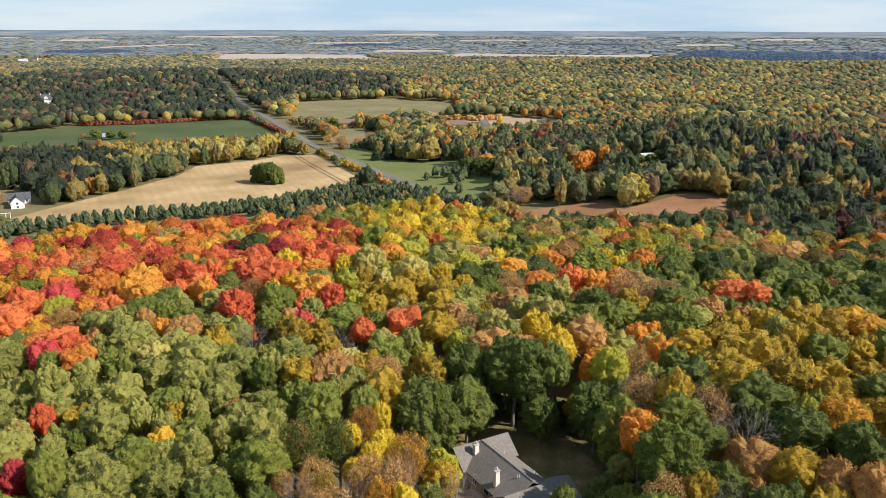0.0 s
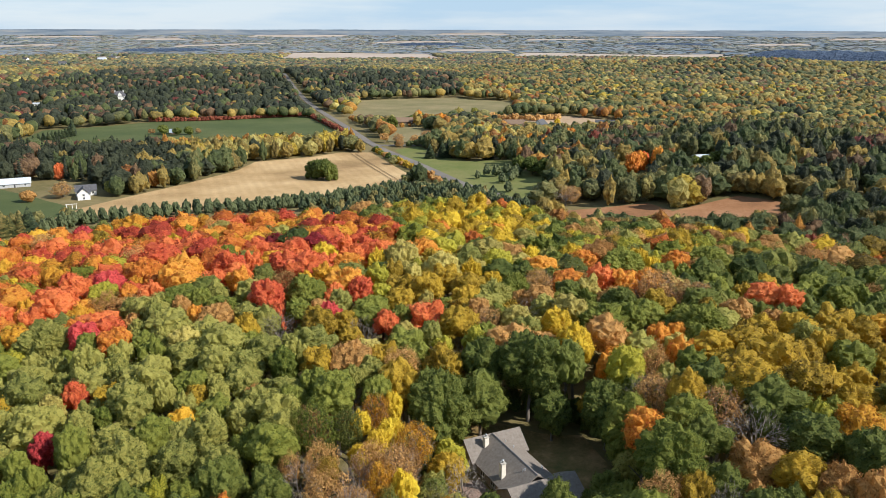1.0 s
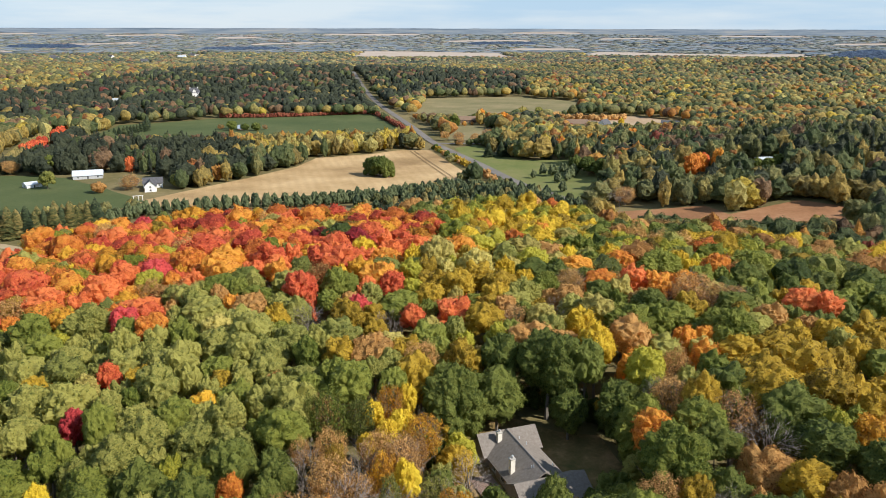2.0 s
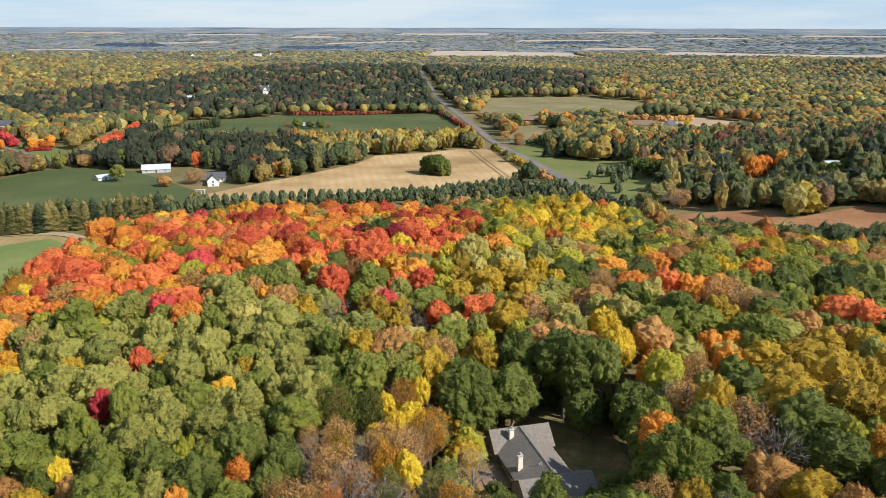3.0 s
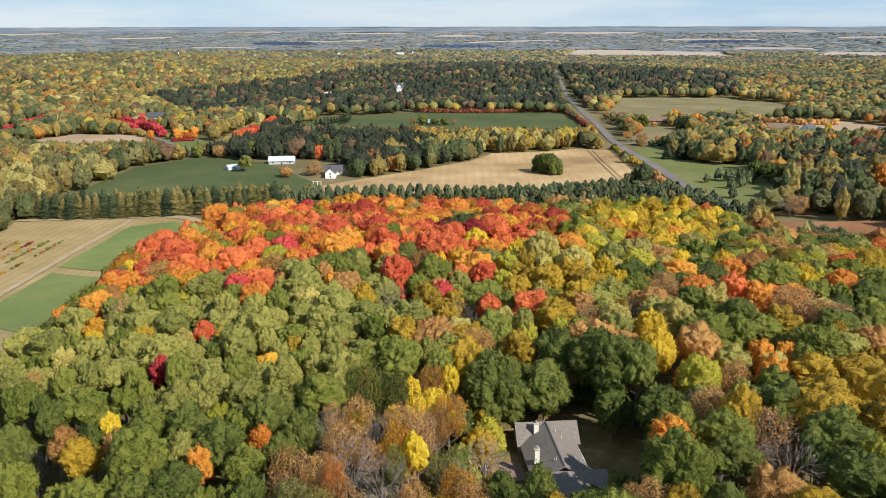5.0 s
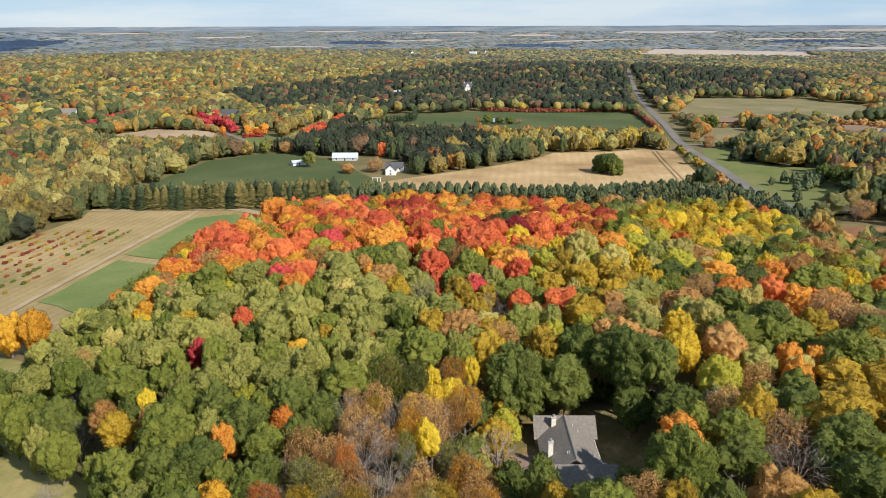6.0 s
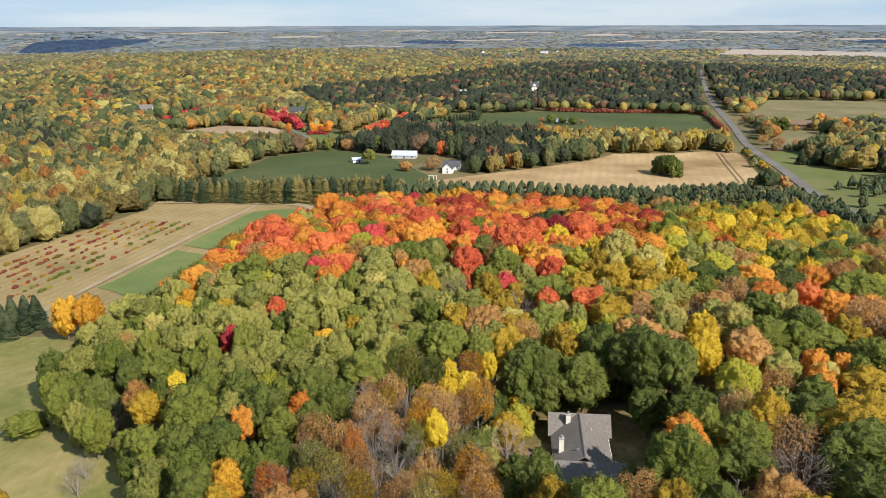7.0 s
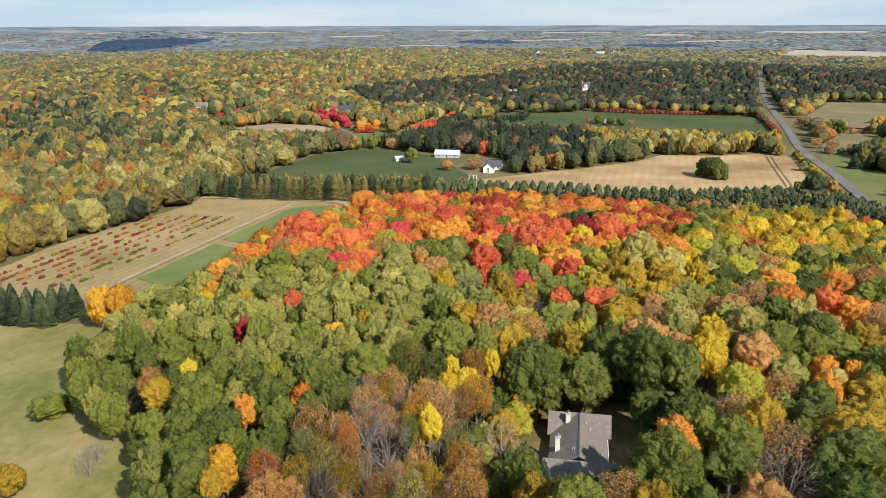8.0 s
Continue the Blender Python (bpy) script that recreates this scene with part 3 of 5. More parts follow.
def near_house():
    """The house in the clearing: a main roof between a cross gable and a lower wing, two chimneys."""
    th = tagged(new("house"), "low grey-shingled house with two cream chimneys in a clearing", "house")
    th.matrix_basis = pose(7.8, 143.1, -0.2, 0, 0, 30)
    E, R = 2.65, 6.05
    bm = bmesh.new()
    gable_wall(bm, -5.2, 5.2, -15.5, 0.2, -0.6, E, R - 0.5, "y")
    part("wall", bm, TAUPE, th)
    bm = bmesh.new()
    gable_wall(bm, -5.9, 6.2, -3.3, 3.6, -0.6, E, R - 0.62, "x")
    part("wall", bm, TAUPE, th)
    bm = bmesh.new()
    gable_wall(bm, -6.2, 7.2, -22.4, -13.6, -0.6, E - 0.2, 4.9, "x")
    part("wall", bm, TAUPE, th)
    bm = bmesh.new()
    gable_roof(bm, -5.8, 5.8, -17.5, 0.0, E, R, "y")
    part("roof", bm, SHINGLE, th, "grey-brown shingle main roof")
    bm = bmesh.new()
    gable_roof(bm, -6.4, 6.6, -3.75, 4.15, E, R - 0.12, "x")
    part("roof", bm, SHINGLE, th, "grey-brown shingle cross gable roof")
    bm = bmesh.new()
    gable_roof(bm, -6.7, 7.8, -22.9, -13.1, E - 0.25, 5.35, "x")
    part("roof", bm, SHINGLE, th, "grey-brown shingle roof of the lower wing")
    # ridge caps
    bm = bmesh.new()
    gable_roof(bm, -0.16, 0.16, -17.3, -0.1, R - 0.02, R + 0.06, "y", 0.05)
    part("ridge_cap", bm, DARK_ROOF, th)
    for cx, cy, z0, z1, w in ((-2.3, -1.7, 4.0, 6.5, 0.95), (-4.1, -11.7, 3.0, 6.5, 0.95)):
        bm = bmesh.new()
        box(bm, cx - w / 2, cx + w / 2, cy - w / 2, cy + w / 2, z0, z1)
        bmesh.ops.bevel(bm, geom=list(bm.edges), offset=0.03, segments=1, affect="EDGES")
        ch = part("chimney", bm, CREAM, th, "cream stucco chimney")
        bm = bmesh.new()
        box(bm, cx - w / 2 - 0.08, cx + w / 2 + 0.08, cy - w / 2 - 0.08, cy + w / 2 + 0.08, z1, z1 + 0.12)
        part("cap", bm, CONCRETE, ch)
        bm = bmesh.new()
        bmesh.ops.create_cone(bm, cap_ends=True, segments=12, radius1=0.17, radius2=0.17, depth=0.5, matrix=Matrix.Translation((cx, cy, z1 + 0.35)))
        bmesh.ops.create_cone(bm, cap_ends=True, segments=12, radius1=0.3, radius2=0.08, depth=0.16, matrix=Matrix.Translation((cx, cy, z1 + 0.7)))
        part("flue", bm, STEEL, ch)
    for cx, cy in ((-1.2, -14.2), (-0.9, -14.4), (4.2, -12.6), (4.5, -11.8), (1.4, -3.2), (2.2, -5.0)):
        zr = R - abs(cx) * (R - E) / 5.8
        bm = bmesh.new()
        bmesh.ops.create_cone(bm, cap_ends=True, segments=10, radius1=0.08, radius2=0.08, depth=0.7, matrix=Matrix.Translation((cx, cy, zr + 0.2)))
        part("vent_pipe", bm, PALE_METAL, th)
    for cy in (-6.0, -10.0):
        add_window(th, 5.2, cy, 1.5, 1.6, 1.3, "x+")
        add_window(th, -5.2, cy, 1.5, 1.6, 1.3, "x-")
    bm = bmesh.new()
    box(bm, 5.2, 5.27, -8.4, -7.4, 0.0, 2.05)
    part("door", bm, BROWN_WALL, th)
    bm = bmesh.new()
    box(bm, 5.79, 5.93, -13.0, -3.9, E - 0.3, E - 0.16)
    part("gutter", bm, WHITE, th, "white eave gutter")
    # deck and paths
    dk = tagged(new("deck"), "weathered red-brown timber deck beside the house", "deck")
    dk.matrix_basis = th.matrix_basis.copy()
    for i in range(18):
        bm = bmesh.new()
        box(bm, -10.6, -6.0, -12.6 + i * 0.36, -12.28 + i * 0.36, 0.35, 0.42)
        part("plank", bm, DECKING, dk)
    bm = bmesh.new()
    box(bm, -10.5, -6.1, -12.5, -6.2, 0.1, 0.33)
    part("frame", bm, BROWN_WALL, dk)
    return th


near_house()
YARD = earth_mat("yard_grass", [(0.35, (0.085, 0.088, 0.03)), (0.5, (0.17, 0.125, 0.052)), (0.62, (0.30, 0.195, 0.095))], 0.12, 0.9, 0.3)
tagged(sheet("yard", [(-9, 138), (-4, 150), (6, 156), (18, 152), (27, 152), (32, 140), (32, 124), (27, 114), (14, 112), (2, 118), (-6, 128)], YARD, 0.12, 4.0, 0.8), "brownish yard grass round the house", "yard", kind="structure")


def house_path(x0, x1, y0, y1, label, mat, name):
    bm = bmesh.new()
    box(bm, x0, x1, y0, y1, -0.2, 0.16)
    bmesh.ops.bevel(bm, geom=list(bm.edges), offset=0.02, segments=1, affect="EDGES")
    me = bpy.data.meshes.new(name)
    bm.to_mesh(me)
    bm.free()
    me.materials.append(mat)
    ob = tagged(new(name, me), label, name, kind="structure")
    ob.matrix_basis = pose(7.8, 143.1, -0.05, 0, 0, 30)


house_path(6.7, 7.7, -14.0, -2.0, "pale concrete walkway along the house", CONCRETE, "walkway")
house_path(-10.5, -7.2, -2.6, 0.4, "reddish brick patio beside the house", plain_mat("red_patio", (0.22, 0.09, 0.06), (0.33, 0.15, 0.10), 0.85, 2.0), "patio")
building("barn", "long white metal-roofed farm shed on the pasture", "shed", -316, 493, 31, 19, 11, 2.7, 2.7, SHADED_SIDING, PALE_METAL, windows=3)
building("shed", "small white lean farm shed on the pasture", "shed", -332, 456, 60, 10, 6.5, 2.4, 1.3, WHITE, PALE_METAL, windows=1)
building("farmhouse", "white two-storey gabled farmhouse with grey roof", "house", -250, 459, -62, 9, 7, 4.0, 3.4, WHITE, DARK_ROOF, 2, 2)
building("farmhouse", "white farmhouse wing with dark grey roof", "house", -255, 471, 28, 12, 7, 3.4, 3.0, WHITE, DARK_ROOF, 1, 3)


def mansion(x, y, rz):
    """A large white house under a steep dark hipped roof with a front dormer, chimneys and low wings."""
    th = tagged(new("mansion"), "large white two-storey house with a steep dark hipped roof", "house")
    th.matrix_basis = pose(x, y, h(x, y), 0, 0, rz)
    bm = bmesh.new()
    box(bm, -9, 9, -6, 6, -1, 6.2)
    part("wall", bm, WHITE, th)
    bm = bmesh.new()
    e = [bm.verts.new(p) for p in ((-9.7, -6.7, 6.0), (9.7, -6.7, 6.0), (9.7, 6.7, 6.0), (-9.7, 6.7, 6.0), (-4.2, 0, 12.6), (4.2, 0, 12.6))]
    for f in ((0, 1, 5, 4), (1, 2, 5), (2, 3, 4, 5), (3, 0, 4), (3, 2, 1, 0)):
        bm.faces.new([e[k] for k in f])
    part("roof", bm, DARK_ROOF, th)
    bm = bmesh.new()
    gable_wall(bm, -2.4, 2.4, -6.3, 0, 6.0, 8.6, 11.0, "y")
    dormer = part("dormer", bm, WHITE, th)
    bm = bmesh.new()
    gable_roof(bm, -2.8, 2.8, -6.7, 0, 8.4, 11.3, "y")
    part("dormer_roof", bm, DARK_ROOF, dormer)
    for cx in (-5.2, 5.2):
        bm = bmesh.new()
        box(bm, cx - 0.5, cx + 0.5, -0.45, 0.45, 8, 13.4)
        part("chimney", bm, WHITE, th)
    for x0, x1 in ((-14.5, -9.004), (9.004, 14.5)):
        bm = bmesh.new()
        box(bm, x0, x1, -4.5, 4.5, -1, 3.0)
        part("wing", bm, WHITE, th)
        bm = bmesh.new()
        gable_roof(bm, x0 - 0.3, x1 + 0.3, -5, 5, 2.9, 5.2, "x")
        part("wing_roof", bm, DARK_ROOF, th)
    for z in (1.6, 4.6):
        for cx in (-7, -4.2, 4.2, 7):
            add_window(th, cx, -6, z, 1.3, 1.6, "y-")
            add_window(th, cx, 6, z, 1.3, 1.6, "y+")
        add_window(th, 9, 0, z + 2.4 if z < 2 else z, 1.3, 1.6, "x+")
    bm = bmesh.new()
    box(bm, -0.7, 0.7, -6.08, -6.0, 0, 2.2)
    part("door", bm, DARK_ROOF, th)


mansion(-527, 1073, 30)
for fx, fy, fr, fw in ((-1395, 2002, 20, 18), (-1297, 2110, -15, 16), (-1110, 1961, 40, 18), (-1125, 2255, 10, 18), (-1108, 2160, 5, 22), (-1439, 2055, 60, 16), (-1679, 1840, 0, 18), (-700, 2050, 15, 16)):
    building("house", "white house among distant autumn woods", "house", fx, fy, fr, fw, 12, 7.5, 5.0, WHITE, DARK_ROOF if fw < 20 else PALE_METAL, 2, 3, True, 1.0, "distant houses")


building("hut", "small hut with pale blue-grey metal roof by the pasture", "hut", -319, 763, 20, 10, 8, 2.0, 2.8, BROWN_WALL, plain_mat("blue_grey_roof", (0.22, 0.27, 0.34), (0.31, 0.36, 0.43), 0.5, 0.8), 1, 2)
building("shed", "long low white shed in the far woods", "shed", -599, 993, 20, 16, 6, 2.6, 1.2, WHITE, PALE_METAL, 1, 2)
building("house", "white gabled house with dark roof in the meadow", "house", 42, 840, 65, 15, 10, 4.5, 5.0, WHITE, DARK_ROOF, 2, 3)
building("house", "brown hip-roofed house in the dry meadow", "house", 14, 856, 10, 22, 13, 3.0, 4.4, BROWN_WALL, BROWN_WALL, 1, 4)
building("house", "dark low house beside bare earth", "house", 112, 868, -10, 20, 12, 3.0, 3.5, BROWN_WALL, DARK_ROOF, 1, 4)
building("house", "brown ranch house among garden trees", "house", -106, 872, 15, 20, 12, 3.0, 3.8, BROWN_WALL, BROWN_WALL, 1, 4)
building("house", "grey flat-roofed house half hidden by trees", "house", 135, 526, 20, 9, 7, 4.2, 0.8, WHITE, PALE_METAL, 1, 2)
building("house", "white house among red maples", "house", -768, 571, 40, 18, 11, 4.5, 4.5, WHITE, SHINGLE, 2, 3)
building("house", "grey-roofed house behind crimson trees", "house", -606, 662, 20, 20, 11, 4.0, 4.5, WHITE, DARK_ROOF, 1, 4)


def swing_set(x, y):
    th = tagged(new("swing_set"), "white timber swing frame on the farm lawn", "swing set")
    th.matrix_basis = pose(x, y, h(x, y), 0, 0, 25)
    bm = bmesh.new()
    box(bm, -3.2, 3.2, -0.12, 0.12, 2.9, 3.15)
    part("beam", bm, WHITE, th)
    for sx in (-2.6, 0.4, 2.6):
        for sy in (-1, 1):
            bm = bmesh.new()
            box(bm, sx - 0.1, sx + 0.1, -0.1, 0.1, 0, 3.1)
            bmesh.ops.rotate(bm, cent=(sx, 0, 3.0), matrix=Matrix.Rotation(sy * 0.3, 3, "X"), verts=bm.verts)
            part("leg", bm, WHITE, th)


swing_set(-242, 430)


# ---- plants ----
def ico(sub):
    bm = bmesh.new()
    bmesh.ops.create_icosphere(bm, subdivisions=sub, radius=1.0)
    bm.verts.ensure_lookup_table()
    V = np.array([v.co[:] for v in bm.verts])
    F = np.array([[v.index for v in f.verts] for f in bm.faces])
    bm.free()
    return V, F


ICO = {k: ico(k) for k in (1, 2, 3, 4, 5)}  # 20, 80, 320, 1280 and 5120 triangles


def ball_dirs(n_, low, g, jitter):
    """Directions spread evenly over a ball, from its top down to the height low."""
    i = np.arange(n_)
    zz = np.clip(1 - (i + 0.5) / n_ * (1 - low) + g.normal(0, jitter * 0.2, n_), -1, 1)
    a = i * 2.399963 + g.normal(0, jitter, n_)
    rr = np.sqrt(1 - zz * zz)
    return np.stack([rr * np.cos(a), rr * np.sin(a), zz], 1)


def leafy(seed, lobes=14, clumps=90, sprays=600, size=0.075, low=-0.6, base=3, bulge=(0.28, 0.46), tuft=(0.10, 0.18), open_=False, ragged=0.04):
    """A broadleaf crown of radius 1: boughs that bulge out of the dome, rounded tufts on the boughs, small leaf sprays over all.
    An open crown has sprays alone."""
    g = np.random.default_rng(seed)
    D, F = ICO[base]
    R = g.uniform(*bulge, lobes)
    C = ball_dirs(lobes, low, g, 0.4) * (g.uniform(0.8, 1.06, lobes) - R)[:, None]

    def meet(d, c, r, floor):
        dc = d @ c.T
        disc = r ** 2 - (c ** 2).sum(1) + dc ** 2
        return np.maximum(np.where(disc > 0, dc + np.sqrt(np.maximum(disc, 0)), floor).max(axis=1), floor)

    td = ball_dirs(clumps, low - 0.1, g, 0.5)
    tr = g.uniform(*tuft, clumps)
    tc_ = td * (meet(td, C, R, 0.62) - tr * g.uniform(0.1, 0.8, clumps))[:, None]

    def reach(d):
        big = meet(d, C, R, 0.56)
        return np.maximum(big * 0.93, meet(d, tc_, tr, 0.0)) if clumps else big

    V = D * (reach(D) * 0.94 * (1 + g.normal(0, ragged, len(D))))[:, None]
    V = V + g.normal(0, ragged * 0.4, V.shape)
    keep = (D[F][:, :, 2] > low - 0.15).any(axis=1)
    F = F[keep] if not open_ else F[:4]
    used = np.unique(F)
    remap = -np.ones(len(D), int)
    remap[used] = np.arange(len(used))
    V, F = V[used], remap[F]
    if not sprays:
        return V, F
    d = g.normal(size=(sprays * 3, 3))
    d /= np.linalg.norm(d, axis=1)[:, None]
    d = d[d[:, 2] > low - 0.1][:sprays]
    r = reach(d)
    e = 0.05
    up = np.cross(d, (0.31, 0.47, 0.83))
    up /= np.linalg.norm(up, axis=1)[:, None]
    si = np.cross(d, up)
    ru, rs = reach(d + up * e), reach(d + si * e)
    lay = d - up * ((ru - r) / e / r)[:, None].clip(-1.2, 1.2) - si * ((rs - r) / e / r)[:, None].clip(-1.2, 1.2)
    lay = lay / np.linalg.norm(lay, axis=1)[:, None] + g.normal(0, 0.42, d.shape)
    lay /= np.linalg.norm(lay, axis=1)[:, None]
    t = np.cross(lay, g.normal(size=lay.shape))
    t /= np.linalg.norm(t, axis=1)[:, None]
    b = np.cross(lay, t)
    p = d * (r * (g.uniform(0.95, 1.03, len(r)) if not open_ else g.uniform(0.78, 1.05, len(r))))[:, None]
    s = (size * g.uniform(0.6, 1.4, len(r)))[:, None]
    W = np.stack([p - t * s * 0.55, p + t * s * 0.5 + b * s * 0.25, p + b * s * g.uniform(0.55, 0.95, (len(r), 1)) - t * s * 0.1], 1).reshape(-1, 3)
    n0 = len(V)
    return np.concatenate([V, W]), np.concatenate([F, np.arange(len(W)).reshape(-1, 3) + n0])


def limb(V, F, a, b, ra, rb, sides=5):
    a, b = np.array(a, float), np.array(b, float)
    d = (b - a) / np.linalg.norm(b - a)
    t = np.cross(d, (0.3, 0.9, 0.2))
    t /= np.linalg.norm(t)
    u = np.cross(d, t)
    k = sum(len(v) for v in V)
    ang = np.arange(sides) / sides * 2 * math.pi
    ring = np.outer(np.cos(ang), t) + np.outer(np.sin(ang), u)
    V.append(np.concatenate([a + ring * ra, b + ring * rb]))
    for i in range(sides):
        j = (i + 1) % sides
        F.append(np.array([[k + i, k + j, k + sides + j], [k + i, k + sides + j, k + sides + i]]))


def trunk_shape(seed):
    """A tapered trunk with limbs, one unit high."""
    g = np.random.default_rng(seed)
    V, F = [], []
    limb(V, F, (0, 0, -0.03), (0.01, 0.0, 0.12), 0.030, 0.021, 6)
    limb(V, F, (0.01, 0, 0.12), (0.0, 0.02, 0.5), 0.021, 0.014, 6)
    limb(V, F, (0.0, 0.02, 0.5), (0.02, 0.0, 0.8), 0.014, 0.004, 4)
    for i in range(6):
        z = g.uniform(0.32, 0.6)
        a = i * 1.05 + g.uniform(-0.3, 0.3)
        q = (math.cos(a) * 0.17, math.sin(a) * 0.17, z + g.uniform(0.1, 0.2))
        limb(V, F, (0, 0.01, z), q, 0.009, 0.003, 4)
    return np.concatenate(V), np.concatenate(F)


def twiggy(seed):
    """A bare crown: forking limbs and fine twigs in a ball of radius 1."""
    g = np.random.default_rng(seed)
    V, F = [], []
    for i in range(14):
        d = g.normal(size=3)
        d[2] = abs(d[2]) * 0.9 + 0.25
        d /= np.linalg.norm(d)
        q = d * g.uniform(0.45, 0.7) - (0, 0, 0.35)
        limb(V, F, (0, 0, -0.75), q, 0.013, 0.008, 3)
        for j in range(3):
            e = d + g.normal(0, 0.45, 3)
            e /= np.linalg.norm(e)
            w = q + e * g.uniform(0.25, 0.45)
            limb(V, F, q, w, 0.008, 0.004, 3)
            for k in range(3):
                e2 = e + g.normal(0, 0.5, 3)
                e2 /= np.linalg.norm(e2)
                limb(V, F, w, w + e2 * g.uniform(0.15, 0.36), 0.005, 0.002, 3)
    nv = sum(len(v) for v in V)
    for i in range(420):  # fine twigs
        d = g.normal(size=3)
        d /= np.linalg.norm(d)
        p = d * g.uniform(0.45, 0.98) * (1, 1, 0.9)
        e = d + g.normal(0, 0.5, 3)
        e /= np.linalg.norm(e)
        s = np.cross(e, g.normal(size=3))
        s /= np.linalg.norm(s)
        V.append(np.array([p - s * 0.007, p + s * 0.007, p + e * g.uniform(0.14, 0.3)]))
        F.append(np.array([[nv, nv + 1, nv + 2]]))
        nv += 3
    return np.concatenate(V), np.concatenate(F)


def spruce(seed, tiers=12, boughs=13):
    """A conifer one unit high: tiers of drooping boughs."""
    g = np.random.default_rng(seed)
    V, F, nv = [], [], 0
    for k in range(tiers):
        z = 0.06 + 0.90 * (k / tiers) ** 0.95
        r = 0.24 * (1 - z) ** 0.8 + 0.012
        for i in range(boughs):
            a = (i + 0.5 * (k % 2)) / boughs * 2 * math.pi + g.normal(0, 0.12)
            rr = r * g.uniform(0.75, 1.15)
            w = rr * 0.5
            d = np.array([math.cos(a), math.sin(a), 0])
            s = np.array([-d[1], d[0], 0])
            top = np.array([0, 0, z + 0.075])
            V.append(np.array([top, d * rr * 0.6 + s * w + (0, 0, z + 0.01), d * rr + (0, 0, z - 0.03 + g.normal(0, 0.008)), d * rr * 0.6 - s * w + (0, 0, z + 0.01)]))
            F.append(np.array([[0, 1, 2], [0, 2, 3]]) + nv)
            nv += 4
    V.append(np.array([(0.012, 0, 0.93), (-0.006, 0.01, 0.93), (-0.006, -0.01, 0.93), (0, 0, 1.02)]))
    F.append(np.array([[0, 1, 3], [1, 2, 3], [2, 0, 3]]) + nv)
    return np.concatenate(V), np.concatenate(F)


def lump(seed, base, cut=-0.35):
    """A small far crown of radius 1, one uneven skin."""
    V, F = base
    g = Vector((seed * 3.7, seed * 1.3, 0.5))
    k = np.array([1 + 0.34 * noise.noise(Vector(v) * 2.1 + g) + 0.20 * noise.noise(Vector(v) * 4.6 + g) for v in V])
    W = V * k[:, None]
    keep = (V[F][:, :, 2] > cut).any(axis=1)
    F = F[keep]
    used = np.unique(F)
    remap = -np.ones(len(V), int)
    remap[used] = np.arange(len(used))
    return W[used], remap[F]


CROWNS = [leafy(20 + i, 12 + i % 3 * 3, 170, 1800, 0.07, -0.5, 4, (0.28, 0.46), (0.08, 0.16), ragged=0.026) for i in range(6)]
EDGE_CROWNS = [leafy(30 + i, 22, 200, 1900, 0.07, -0.95, 4, (0.24, 0.42), (0.08, 0.16), ragged=0.026) for i in range(4)]
BIG_CROWNS = [leafy(190 + i, 18, 330, 4200, 0.044, -0.8, 5, (0.24, 0.42), (0.055, 0.115), ragged=0.022) for i in range(3)]
TALL = [leafy(40 + i, 16, 120, 1500, 0.075, -0.85, 4, (0.24, 0.42)) for i in range(3)]
THIN = [leafy(50 + i, 14, 90, 3800, 0.066, -0.85, 1, (0.24, 0.40), (0.1, 0.18), True) for i in range(3)]
BUSHY = [leafy(130 + i, 14, 40, 120, 0.12, -0.95, 3, (0.22, 0.36), ragged=0.06) for i in range(3)]
BUSHY = [(V * np.stack([1.0 - 0.42 * V[:, 2]] * 2 + [np.ones(len(V))], 1), F) for V, F in BUSHY]
MID_CROWNS = [leafy(160 + i, 12 + i % 3 * 2, 120, 650, 0.084, -0.45, 4, (0.28, 0.46), (0.10, 0.17), ragged=0.025) for i in range(6)]
BACK_CROWNS = [leafy(60 + i, 12 + i % 3 * 2, 100, 400, 0.105, -0.2, 3, (0.28, 0.46), (0.11, 0.18), ragged=0.03) for i in range(6)]
NEAR_CROWNS = [leafy(140 + i, 14, 90, 900, 0.085, -0.95, 3, (0.28, 0.44), (0.12, 0.2), ragged=0.04) for i in range(6)]
FAR_CROWNS = [leafy(100 + i, 10, 44, 120, 0.13, -0.9, 3, (0.28, 0.48), (0.13, 0.22), ragged=0.04) for i in range(6)]
FAR_SPRUCES = [spruce(110 + i, 9, 8) for i in range(3)]
SMALL_CROWNS = [leafy(120 + i, 7, 0, 0, 0.26, -0.85, 2, (0.34, 0.56), ragged=0.08) for i in range(6)]
TINY_CROWNS = [leafy(180 + i, 7, 0, 0, 0.26, -0.3, 2, (0.34, 0.56), ragged=0.08) for i in range(6)]
TWIGS = [twiggy(60 + i) for i in range(3)]
SPRUCES = [spruce(70 + i, 19, 15) for i in range(3)]
TRUNKS = [trunk_shape(80 + i) for i in range(3)]
LUMPS0 = [lump(i + 30, ICO[1], -0.1) for i in range(6)]

